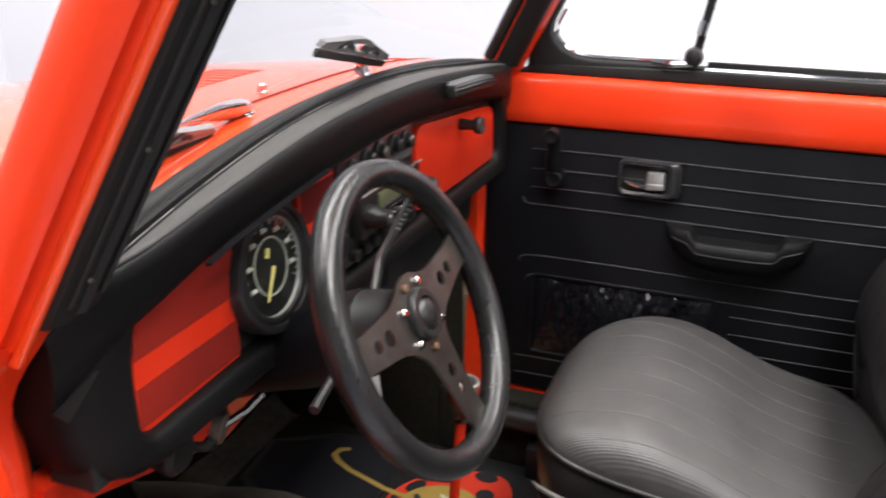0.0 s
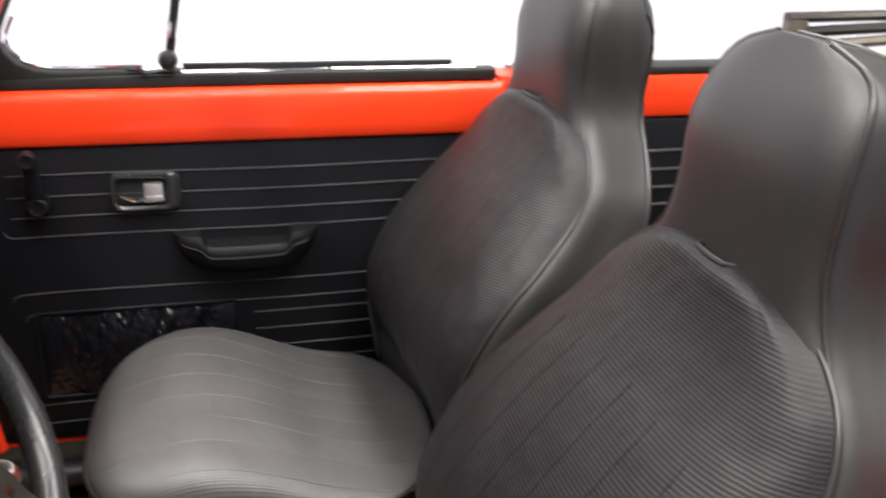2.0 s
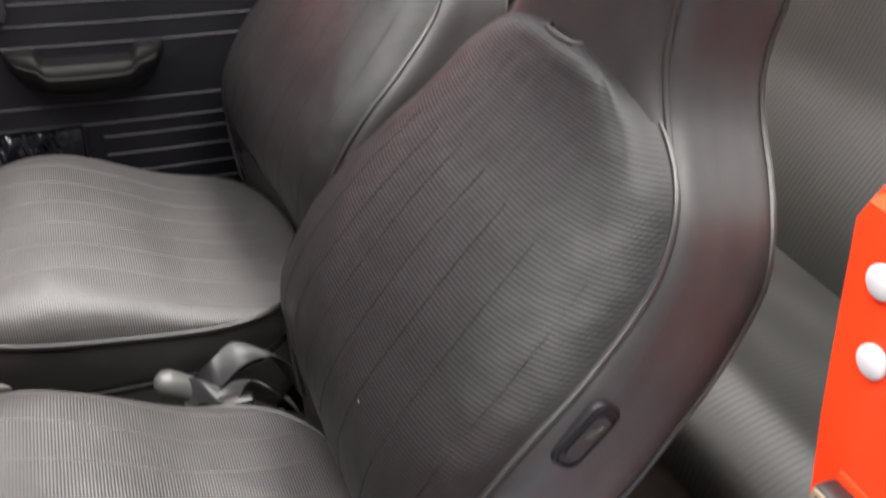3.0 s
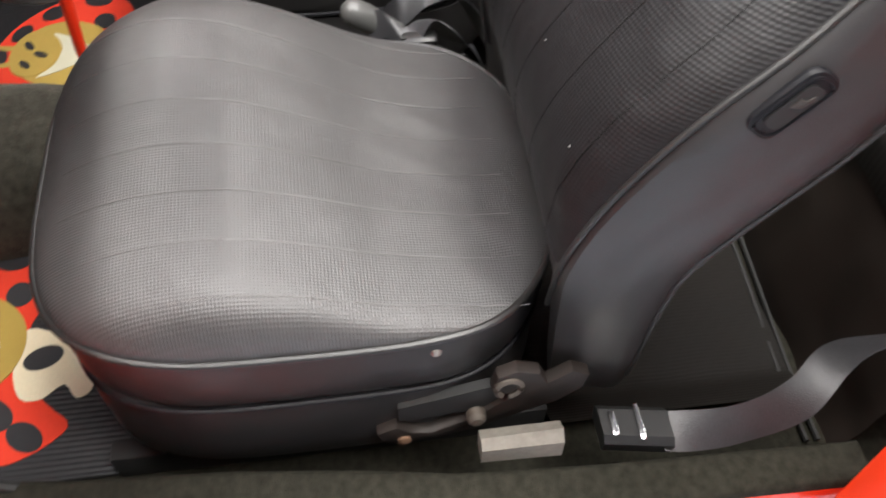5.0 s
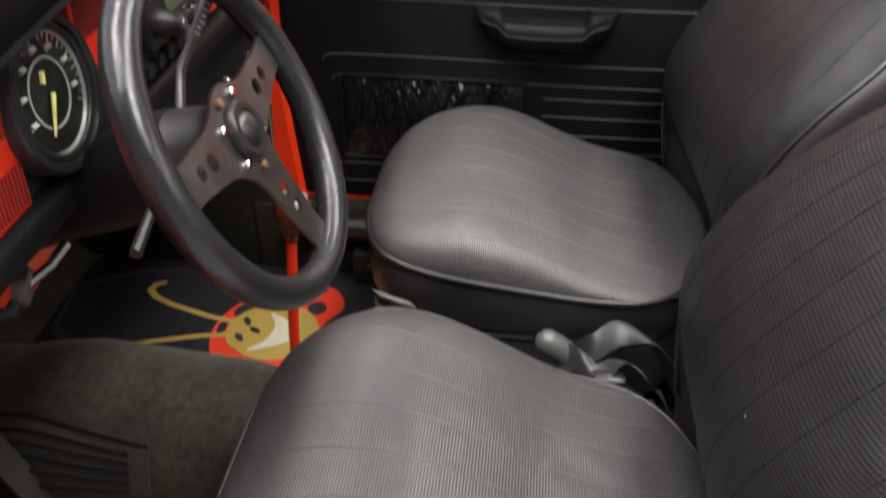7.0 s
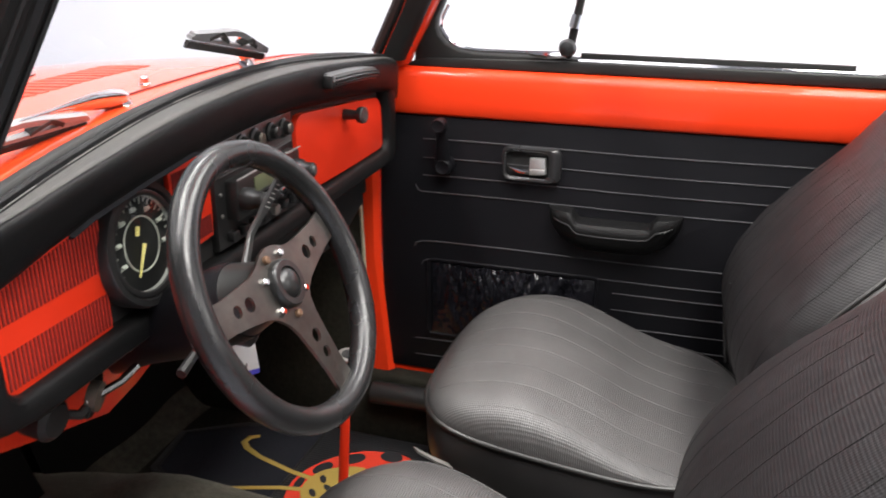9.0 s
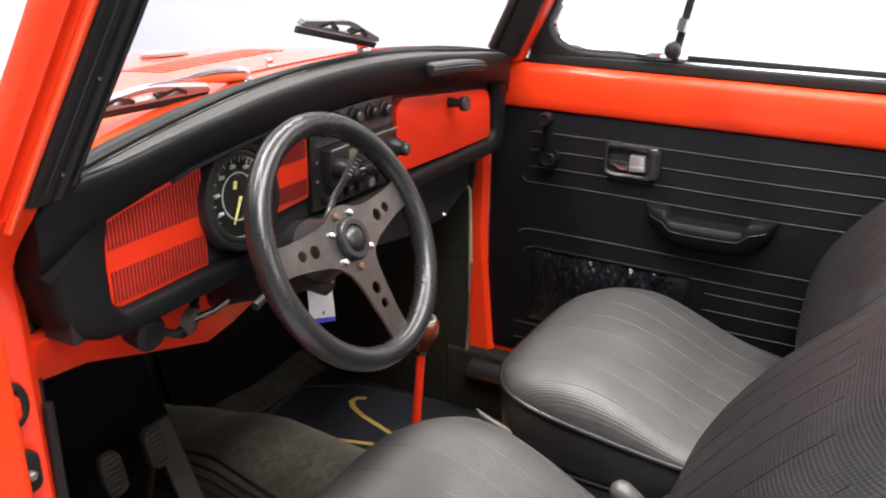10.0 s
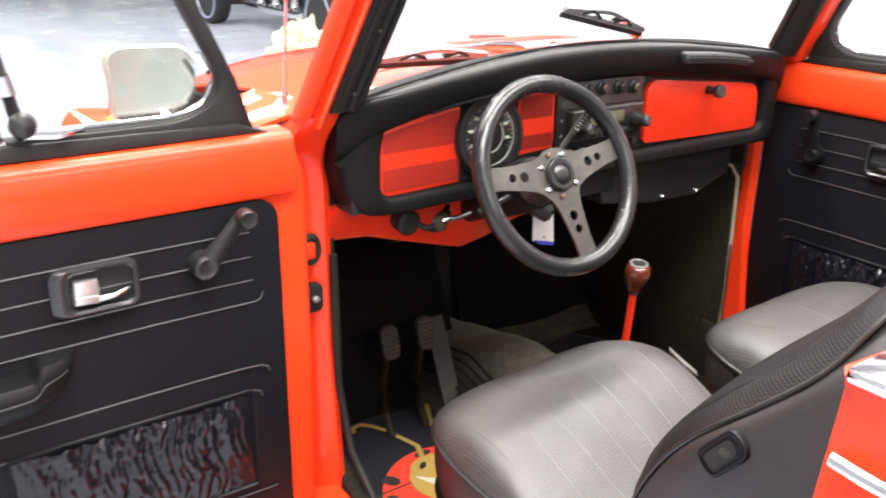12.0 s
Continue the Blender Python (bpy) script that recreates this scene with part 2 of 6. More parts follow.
def surf(f, nu, nv, wrap_u=False, wrap_v=False):
    bm = bmesh.new()
    vs = [[bm.verts.new(f(i / (nu if wrap_u else nu - 1), j / (nv if wrap_v else nv - 1))) for j in range(nv)] for i in range(nu)]
    for i in range(nu if wrap_u else nu - 1):
        for j in range(nv if wrap_v else nv - 1):
            a, b = (i + 1) % nu, (j + 1) % nv
            bm.faces.new((vs[i][j], vs[a][j], vs[a][b], vs[i][b]))
    return bm


def thick(bm, t):
    """Gives an open sheet a thickness."""
    bmesh.ops.recalc_face_normals(bm, faces=bm.faces)
    bmesh.ops.solidify(bm, geom=bm.faces[:], thickness=t)
    return bm


def loft(rings, cap=True, wrap=False):
    bm = bmesh.new()
    vs = [[bm.verts.new(p) for p in r] for r in rings]
    n = len(vs[0])
    for k in range(len(vs) if wrap else len(vs) - 1):
        a, b = vs[k], vs[(k + 1) % len(vs)]
        for i in range(n):
            bm.faces.new((a[i], a[(i + 1) % n], b[(i + 1) % n], b[i]))
    if cap and not wrap:
        bm.faces.new(vs[0])
        bm.faces.new(vs[-1])
    return bm


def tube(pts, r, n=8, closed=False, squash=1.0, up=(0, 0, 1)):
    pts = [Vector(p) for p in pts]
    rings, m = [], len(pts)
    for i, p in enumerate(pts):
        a = pts[i - 1] if (i or closed) else p
        b = pts[(i + 1) % m] if (i < m - 1 or closed) else p
        d = (b - a).normalized()
        s = d.cross(Vector(up))
        s = s.normalized() if s.length > 1e-4 else d.orthogonal().normalized()
        u = s.cross(d).normalized()
        rr = r[i] if isinstance(r, (list, tuple)) else r
        rings.append([p + rr * (math.cos(k * math.tau / n) * s + squash * math.sin(k * math.tau / n) * u) for k in range(n)])
    return loft(rings, cap=not closed, wrap=closed)


def bevelled(bm, w, seg=2):
    if w:
        bmesh.ops.bevel(bm, geom=bm.edges[:], offset=w, segments=seg, affect="EDGES", profile=0.5, clamp_overlap=True)
    return bm


def box(x0, x1, y0, y1, z0, z1, w=0.003, seg=2):
    bm = bmesh.new()
    bmesh.ops.create_cube(bm, size=1)
    for v in bm.verts:
        v.co = Vector(((x0 + x1) / 2 + v.co.x * (x1 - x0), (y0 + y1) / 2 + v.co.y * (y1 - y0), (z0 + z1) / 2 + v.co.z * (z1 - z0)))
    return bevelled(bm, w, seg)


def prism(outline, put, d0, d1, w=0.0, seg=2):
    """An outline (a, b) pushed from depth d0 to d1; put(a, b, d) gives the place."""
    bm = bmesh.new()
    lo, hi = [bm.verts.new(put(a, b, d0)) for a, b in outline], [bm.verts.new(put(a, b, d1)) for a, b in outline]
    bm.faces.new(lo)
    bm.faces.new(hi)
    n = len(lo)
    for i in range(n):
        bm.faces.new((lo[i], lo[(i + 1) % n], hi[(i + 1) % n], hi[i]))
    bmesh.ops.recalc_face_normals(bm, faces=bm.faces)
    if w:
        rim = [e for e in bm.edges if len(e.link_faces) == 2 and any(len(f.verts) == n and n > 4 or f.verts[0] in hi and all(v in hi for v in f.verts) for f in e.link_faces)]
        bmesh.ops.bevel(bm, geom=rim, offset=w, segments=seg, affect="EDGES", profile=0.5, clamp_overlap=True)
    return bm


def lathe(profile, at, axis, n=32):
    axis = Vector(axis).normalized()
    s = axis.orthogonal().normalized()
    u = axis.cross(s)
    rings = [[Vector(at) + axis * h + max(r, 1e-4) * (math.cos(k * math.tau / n) * s + math.sin(k * math.tau / n) * u) for k in range(n)] for r, h in profile]
    return loft(rings)


def rounded(x0, x1, z0, z1, r, n=5):
    """A rounded rectangle, anticlockwise."""
    pts = []
    for cx, cz, a0 in ((x1 - r, z0 + r, -90), (x1 - r, z1 - r, 0), (x0 + r, z1 - r, 90), (x0 + r, z0 + r, 180)):
        for k in range(n + 1):
            a = radians(a0 + 90 * k / n)
            pts.append((cx + r * math.cos(a), cz + r * math.sin(a)))
    return pts


def lerp_table(table, x):
    xs, ys = [a for a, _ in table], [b for _, b in table]
    return float(np.interp(x, xs, ys))


def smooth_table(table, x):
    """A smooth curve through the rows of a table."""
    xs, ys = [a for a, _ in table], [b for _, b in table]
    x = min(max(x, xs[0]), xs[-1])
    i = min(max(int(np.searchsorted(xs, x)) - 1, 0), len(xs) - 2)
    h = xs[i + 1] - xs[i]
    t = (x - xs[i]) / h

    def slope(k):
        if k == 0:
            return (ys[1] - ys[0]) / (xs[1] - xs[0])
        if k == len(xs) - 1:
            return (ys[-1] - ys[-2]) / (xs[-1] - xs[-2])
        return (ys[k + 1] - ys[k - 1]) / (xs[k + 1] - xs[k - 1])

    m0, m1 = slope(i) * h, slope(i + 1) * h
    return (2 * t**3 - 3 * t**2 + 1) * ys[i] + (t**3 - 2 * t**2 + t) * m0 + (3 * t**2 - 2 * t**3) * ys[i + 1] + (t**3 - t**2) * m1


# ---- the showroom ----
GZ = -0.25
solo("ground", box(-9, 9, -9, 19, GZ - 0.1, GZ, 0), GROUND, "polished grey epoxy showroom floor", "floor", "structure")
CEILING = material("grey_ceiling", (0.24, 0.24, 0.26), 0.9, vary=0.05, stains=0.05)
solo("ceiling", box(-9, 9, -9, 19, 4.0, 4.1, 0), CEILING, "plain grey showroom ceiling", "ceiling", "structure")
solo("wall_north", box(-9, 9, 19, 19.15, GZ, 4.0, 0), WHITE_WALL, "plain white far showroom wall", "wall", "structure")
solo("wall_south", box(-9, 9, -9.15, -9, GZ, 4.0, 0), WHITE_WALL, "plain white showroom wall behind the car", "wall", "structure")
solo("wall_west", box(-9.15, -9, -9, 19, GZ, 4.0, 0), WHITE_WALL, "plain white showroom side wall", "wall", "structure")
solo("wall_east", box(4.2, 4.35, -9, 5.5, GZ, 4.0, 0), WHITE_WALL, "bright white photo backdrop beside the car", "backdrop wall", "structure")
solo("wall_backdrop", box(2.3, 4.2, 5.5, 5.65, GZ, 4.0, 0), WHITE_WALL, "bright white photo backdrop ahead of the car", "backdrop wall", "structure")

# ---- car body ----
body = thing("convertible_car", (0, 0.35, 0), "bright red open-top convertible car", "car")


def screen_y(x, z):
    """The windscreen's surface."""
    return 0.362 - 0.06 * (x / 0.58) ** 2 - 0.53 * (z - 0.885)


def cowl_z(x):
    return 0.935 - 0.05 * (abs(x) / 0.56) ** 2.2


def bonnet_z(x, y):
    s = (y - 0.40) / 1.3
    return cowl_z(0) - 0.012 - 0.035 * s - 0.17 * s**2.4 - (0.042 + 0.055 * s) * (abs(x) / 0.62) ** 3



def cowl_f(u, v):
    x = -0.72 + 1.44 * u
    y0 = screen_y(x, cowl_z(x)) - 0.012 if abs(x) < 0.565 else 0.356
    y1 = 0.452 - 0.03 * (x / 0.6) ** 2 + (0.14 if abs(x) > 0.61 else 0)
    return Vector((x, y0 + (y1 - y0) * v, bonnet_z(x, 0.40 + max(0, v - 0.5) * (y1 - 0.42)) - 0.006 * (1 - v)))


part("cowl", thick(surf(cowl_f, 73, 10), 0.006), RED_GLOSS, body)
part("bonnet", thick(surf(lambda u, v: Vector(((-0.60 + 1.2 * u) * (1 - 0.18 * v**2), 0.452 + 1.2 * v - 0.03 * (2 * u - 1) ** 2, bonnet_z(-0.60 + 1.2 * u, 0.452 + 1.2 * v))), 41, 25), 0.006), RED_GLOSS, body)
for k in range(13):
    x0 = -0.10 + 0.025 * k
    bm = surf(lambda u, v, x0=x0: Vector((x0 + 0.012 * u, 0.60 + 0.10 * v, bonnet_z(x0 + 0.012 * u, 0.60 + 0.10 * v) + 0.002 - 0.0012 + 0.001 * math.sin(math.pi * v) ** 0.4 * u)), 5, 9)
    part("louvre", thick(bm, 0.0015), RED, body)
    part("louvre_slot", thick(surf(lambda u, v, x0=x0: Vector((x0 + 0.0125 + 0.006 * u, 0.603 + 0.094 * v, bonnet_z(x0 + 0.0125 + 0.006 * u, 0.603 + 0.094 * v) + 0.0006)), 3, 8), 0.0008), SLOT, body)
part("bonnet_gap", tube([(x, 0.452 - 0.03 * (x / 0.6) ** 2, bonnet_z(x, 0.452) + 0.0005) for x in np.linspace(-0.6, 0.6, 41)], 0.003, 6), SLOT, body, "dark gap along the bonnet")
part("bonnet_badge", lathe([(0.045, 0), (0.045, 0.006), (0.036, 0.010), (0.034, 0.004), (0.0, 0.005)], (0.10, 0.80, bonnet_z(0.10, 0.80)), (0.03, 0.12, 1), 28), LATCH_STEEL, body, "round chrome bonnet badge")


def wing(side):
    def f(u, v):
        a = math.pi * (0.02 + 0.96 * u)
        y = 0.36 + 1.25 * v
        top = 0.665 + 0.095 * math.sin(min(v * 1.25 + 0.12, 1) * math.pi) ** 0.8
        r = 0.30 + 0.02 * math.sin(v * math.pi)
        x = 0.700 - (0.085 + 0.04 * v**2 * (a < math.pi / 2)) * math.cos(a)
        return Vector((side * x, y, top - r * (1 - math.sin(a)) * (0.9 if a > math.pi / 2 else 0.12)))
    return thick(surf(f, 25, 25), 0.006)


part("front_wing", wing(-1), RED_GLOSS, body)
part("front_wing", wing(1), RED_GLOSS, body)
# windscreen frame pillars
for side in (-1, 1):
    def post(z, dx, dy, side=side):
        return Vector((side * (0.598 - 0.16 * (z - 0.88) + dx), screen_y(0.58, z) + dy, z))
    zs = [0.872, 0.89] + [0.88 + 0.04 * k for k in range(1, 12)]
    sect = [(-0.012, -0.005), (0.0, -0.03), (0.02, -0.032), (0.036, -0.030), (0.040, -0.018), (0.045, -0.017), (0.049, -0.026), (0.058, -0.012), (0.057, 0.02), (0.03, 0.05), (-0.005, 0.035)]
    if side > 0:
        sect = [(-0.012, -0.005), (-0.014, -0.030), (-0.006, -0.040), (0.014, -0.040), (0.028, -0.034), (0.050, -0.018), (0.055, 0.02), (0.03, 0.05), (-0.005, 0.035)]
    part("a_pillar", loft([[post(z, a, b) for a, b in sect] for z in zs]), RED, body, angle=60)
    seal = [(-0.047, 0.006), (-0.040, -0.024), (-0.032, -0.040), (-0.012, -0.046), (-0.008, -0.041), (-0.002, -0.041), (0.004, -0.046), (0.022, -0.042), (0.026, -0.032), (0.0, -0.02), (-0.02, 0.012)]
    if side > 0:
        seal = [(-0.047, 0.006), (-0.040, -0.024), (-0.034, -0.034), (-0.022, -0.038), (-0.013, -0.034), (-0.011, -0.022), (-0.02, 0.012)]
    part("pillar_seal", loft([[post(z, a, b) for a, b in seal] for z in [0.885 + 0.04 * k for k in range(11)]]), RUBBER, body, "black rubber pillar seal")
    part("glass_rubber", tube([post(z, -0.028, 0.026) for z in [0.90 + 0.04 * k for k in range(11)]], 0.012, 8), RUBBER, body, "black glass rubber along the pillar")
    heights = [0.90 + 0.04 * k for k in range(11)]
    for dx in (-0.022, 0.012) if side < 0 else ():
        part("seal_rib", tube([post(z, dx, -0.0455) for z in heights], 0.0024, 6), RUBBER, body)
    for k in range(4):
        part("screw", lathe([(0.0026, 0), (0.0026, 0.001), (0.0012, 0.002)], post(0.915 + 0.1 * k, -0.005 if side < 0 else -0.022, -0.042 if side < 0 else -0.038), (0, -1, 0.3), 10), DULL_DARK, body)
for side in (-1, 1):
    part("drip_rail", tube([Vector((side * (0.598 - 0.16 * (z - 0.88) + 0.030), screen_y(0.58, z) - 0.033, z)) for z in [0.86 + 0.04 * k for k in range(12)]], 0.0055, 10), RED_GLOSS, body)
top_z = 1.315
part("screen_header", tube([(x, screen_y(x, top_z) - 0.01, top_z + 0.012 * (1 - (x / 0.55) ** 2)) for x in np.linspace(-0.545, 0.545, 21)], 0.028, 10), RED, body)
part("header_pad", tube([(x, screen_y(x, top_z) - 0.045, top_z + 0.006 * (1 - (x / 0.55) ** 2)) for x in np.linspace(-0.53, 0.53, 21)], 0.02, 10), VINYL, body, "black header trim")
# windscreen and its rubber
screen = thing("windscreen", (0, 0.36, 0.92), "clear curved car windscreen in black rubber", "windscreen")
part("glass", surf(lambda u, v: Vector(((-0.555 + 1.11 * u) * (1 - 0.11 * v), screen_y((-0.555 + 1.11 * u), (1 - v) * (cowl_z(-0.555 + 1.11 * u) - 0.002) + v * 1.30) + 0.006, (1 - v) * (cowl_z(-0.555 + 1.11 * u) - 0.002) + v * 1.30)), 25, 8), SCREEN_GLASS, screen).visible_shadow = False
part("seal", tube([(x, screen_y(x, cowl_z(x)) + 0.004, cowl_z(x) + 0.002) for x in np.linspace(-0.57, 0.57, 41)], 0.014, 10, squash=0.7), RUBBER, screen, "black rubber windscreen seal")
part("trim_strip", tube([(x, screen_y(x, cowl_z(x)) - 0.014, cowl_z(x) - 0.003) for x in np.linspace(-0.57, 0.40, 41)], 0.0025, 6), DULL, screen, "thin metal trim strip")

# front door posts, sills, floor
for side in (-1, 1):
    # hinge post: face towards the door edge, inner return
    sec = [(0.585, 0.345), (0.600, 0.335), (0.640, 0.350), (0.652, 0.365), (0.690, 0.345), (0.700, 0.365), (0.70, 0.52), (0.585, 0.52)]
    pil = [(-0.012, -0.005), (0.0, -0.03), (0.02, -0.032), (0.033, -0.03), (0.050, -0.018), (0.055, 0.02), (0.03, 0.05), (-0.005, 0.035)]

    def post_ring(z, sec=sec, pil=pil, side=side):
        k = min(1, max(0, (z - 0.74) / 0.14))
        k = k * k * (3 - 2 * k)
        low = 0.10 * max(0, 0.45 - z)
        out = []
        for (a, b), (da, db) in zip(sec, pil):
            pa, pb = 0.598 - 0.16 * (z - 0.88) + da, screen_y(0.58, z) + db
            out.append(Vector((side * (a * (1 - k) + pa * k), (b - low) * (1 - k) + pb * k, z)))
        return out

    part("hinge_post", loft([post_ring(z) for z in (0.10, 0.20, 0.30, 0.45, 0.60, 0.70, 0.74, 0.76, 0.78, 0.80, 0.82, 0.84, 0.86, 0.876)]), RED, body)
    part("sill", box(min(side * 0.645, side * 0.69), max(side * 0.645, side * 0.705), -0.70, 0.10, 0.0, 0.168, 0.008), RED, body)
    part("sill", prism([(side * a, b) for a, b in ((0.60, 0.40), (0.605, 0.25), (0.63, 0.102), (0.705, 0.102), (0.705, 0.40))], lambda a, b, d: Vector((a, b, d)), 0.0, 0.168, 0.006), RED, body)
    if side > 0:
        part("sill_carpet", box(0.560, 0.612, -0.70, 0.42, 0.0, 0.172, 0.010, 3), SILL_CARPET, body, "dark carpet beside the sill")
    else:
        part("sill_carpet", prism([(side * a, b) for a, b in ((0.640, -0.72), (0.69, -0.72), (0.684, -0.25), (0.660, -0.05), (0.640, 0.10), (0.617, 0.20), (0.598, 0.30), (0.588, 0.42), (0.550, 0.42), (0.561, 0.30), (0.576, 0.15), (0.588, -0.02), (0.602, -0.14), (0.622, -0.26), (0.632, -0.42))], lambda a, b, d: Vector((a, b, d + 0.006 * noise.noise(Vector((a * 12, b * 12, 0))))), 0.0, 0.180, 0.012, 3), SILL_CARPET, body, "dark carpet over the sill")
    if side < 0:
        part("door_seal", tube([(side * 0.586, 0.335, 0.62), (side * 0.586, 0.335, 0.5), (side * 0.585, 0.33, 0.36), (side * 0.58, 0.30, 0.24), (side * 0.578, 0.24, 0.19), (side * 0.578, 0.20, 0.16)], 0.007, 8), RUBBER, body, "grey rubber door seal")
# hinge details on the driver's post
part("check_strap_grommet", loft([[Vector((-0.628 + (0.016 + 0.008 * math.cos(q)) * math.cos(a) * 0.9, 0.338 - 0.007 * math.sin(q), 0.637 + (0.022 + 0.008 * math.cos(q)) * math.sin(a))) for q in np.linspace(0, math.tau, 8, endpoint=False)] for a in np.linspace(0, math.tau, 24, endpoint=False)], wrap=True), RUBBER, body, "black rubber check strap grommet")
part("check_strap", box(-0.66, -0.622, 0.325, 0.345, 0.622, 0.652, 0.006), RED, body)
plug = part("contact_plug", prism(rounded(-0.645, -0.610, 0.522, 0.575, 0.012), lambda a, b, d: Vector((a, d, b)), 0.345, 0.328, 0.003), RUBBER, body, "black rubber door contact plug")
part("pin", lathe([(0.006, 0), (0.006, 0.006), (0.004, 0.008)], (-0.627, 0.328, 0.548), (0, -1, 0), 12), DULL, plug)

floor_ob = thing("floor", (0, 0.2, 0), "dark grey carpeted car floor with centre tunnel", "floor", kind="structure")
part("floor_carpet", box(-0.645, 0.645, -1.0, 0.95, -0.03, 0.0, 0.004), SILL_CARPET, floor_ob)


def tunnel_f(u, v):
    y = -1.0 + 1.95 * v
    a = math.pi * u
    c = math.cos(a)
    h = 0.135 + 0.055 * min(1, max(0, (y - 0.05) / 0.2)) - 0.085 * min(1, max(0, (y - 0.60) / 0.3)) + 0.012 * noise.noise(Vector((u * 4, y * 7, 0))) * min(1, max(0, (y - 0.3) / 0.2))
    w = 0.115 + 0.04 * min(1, max(0, (y - 0.2) / 0.3))
    return Vector((-w * abs(c) ** 0.75 * (1 if c > 0 else -1), y, h * math.sin(a) ** 0.75))


part("tunnel_carpet", surf(tunnel_f, 25, 30), CARPET, floor_ob)
# driver's toe board: footwell shade is in its near-black colour
part("toe_board", surf(lambda u, v: Vector((-0.60 + 0.60 * u, 0.70 + 0.20 * v + 0.03 * max(0, u - 0.75), 0.42 * v**1.15)), 17, 12), SHADE_LINING, floor_ob)
def toe_f(u, v):
    return Vector((0.10 + 0.50 * u, 0.795 + 0.145 * v - 0.05 * max(0, u - 0.75), 0.002 + 0.34 * v**2.3 + 0.014 * noise.noise(Vector((u * 5, v * 4, 2))) * v))


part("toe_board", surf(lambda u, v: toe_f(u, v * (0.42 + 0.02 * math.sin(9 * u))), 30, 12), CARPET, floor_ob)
# upper toe board repeats the carpet's shape, with under-dash shade as its colour
part("toe_board", surf(lambda u, v: toe_f(u, 0.38 + 0.62 * v) + Vector((0, 0.003, -0.003)), 30, 12), SHADE_LINING, floor_ob)
part("firewall", box(-0.62, 0.62, 0.94, 0.97, 0.0, 0.80, 0.0), BLACK, floor_ob)
for side in (-1, 1):
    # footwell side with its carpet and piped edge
    # driver's side takes the near-black that holds the footwell shade
    part("kick_panel", box(min(side * 0.565, side * 0.585), max(side * 0.565, side * 0.585), 0.365, 0.95, 0.0, 0.61, 0.006), SHADE_LINING if side < 0 else SILL_CARPET, floor_ob, "dark carpet kick panel")
    part("kick_edge", tube([(side * 0.566, 0.364, 0.16), (side * 0.566, 0.360, 0.4), (side * 0.566, 0.366, 0.575), (side * 0.566, 0.385, 0.60), (side * 0.566, 0.5, 0.615)], 0.0045, 8), FRAYED if side > 0 else RUBBER, floor_ob, "frayed pale carpet edge")
part("inner_panel", box(-0.585, -0.57, 0.36, 0.80, 0.6, 0.78, 0.0), BLACK, floor_ob)
part("inner_panel", box(0.57, 0.585, 0.36, 0.80, 0.6, 0.78, 0.0), BLACK, floor_ob)

# heater duct along the passenger sill
duct = thing("heater_duct", (0.535, 0.0, 0.10), "black heater duct beside the passenger seat", "duct")
part("pipe", tube([(0.545, y, 0.125 + 0.01 * math.sin(6 * y)) for y in np.linspace(-0.40, 0.34, 24)], 0.026, 14), PLASTIC, duct)
part("bracket", box(0.515, 0.60, -0.38, 0.20, 0.0, 0.085, 0.006), BLACK, duct)
for y in (0.12, 0.16):
    part("clip", lathe([(0.008, 0), (0.008, 0.004)], (0.514, y, 0.06), (-1, 0, 0), 12), DULL_DARK, duct)

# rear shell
part("rear_floor", box(-0.60, 0.60, -1.9, -1.0, -0.03, 0.10, 0.01), SHADE_LINING, floor_ob)
for side in (-1, 1):
    posts = [(0.12, 0.700), (0.35, 0.700), (0.53, 0.688), (0.62, 0.658), (0.70, 0.640), (0.80, 0.622), (0.860, 0.612), (0.876, 0.618)]
    part("lock_post", loft([[Vector((side * a, b, z)) for a, b in ((x, -0.672), (x + 0.006, -0.660), (x + 0.078, -0.655), (x + 0.09, -0.662), (x + 0.09, -0.75), (x, -0.75))] for z, x in posts]), RED, body)
    part("quarter_panel", thick(surf(lambda u, v, side=side: Vector((side * (lerp_table(posts, 0.10 + 0.78 * v) + 0.092 - 0.25 * u**2), -0.672 - 1.1 * u, 0.10 + 0.775 * v - 0.05 * u * v)), 16, 24), 0.006), RED, body)
    part("rear_rail", box(*sorted((side * 0.598, side * 0.66)), -1.75, -0.69, 0.79, 0.876, 0.012), RED, body)
    y_front = -0.69 if side > 0 else -0.86
    rp = part("rear_side_panel", box(*sorted((side * 0.597, side * 0.625)), -1.70, y_front, 0.10, 0.788, 0.004), VINYL, body, "black ribbed vinyl rear side panel")
    for z in (0.722, 0.682, 0.643, 0.605, 0.50, 0.456, 0.42, 0.39):
        part("rib", tube([(side * 0.597, y_front - 0.02, z), (side * 0.597, -1.65, z)], 0.003, 6), RIB_SHINE, rp)
    part("belt_rubber", box(*sorted((side * 0.605, side * 0.68)), -1.25, -0.70, 0.876, 0.892, 0.004), RUBBER, body, "black rubber window seal")
    part("belt_chrome", tube([(side * 0.66, -0.68, 0.885), (side * 0.66, -1.7, 0.875)], 0.006, 8), CHROME, body, "chrome belt moulding")
part("side_moulding", tube([(-0.722, -0.672, 0.817), (-0.724, -0.70, 0.816), (-0.71, -1.2, 0.80)], 0.0055, 8), CHROME, body, "chrome side moulding")
part("shut_cap", box(-0.712, -0.640, -0.74, -0.664, 0.872, 0.884, 0.004), CHROME, body, "chrome post cap")
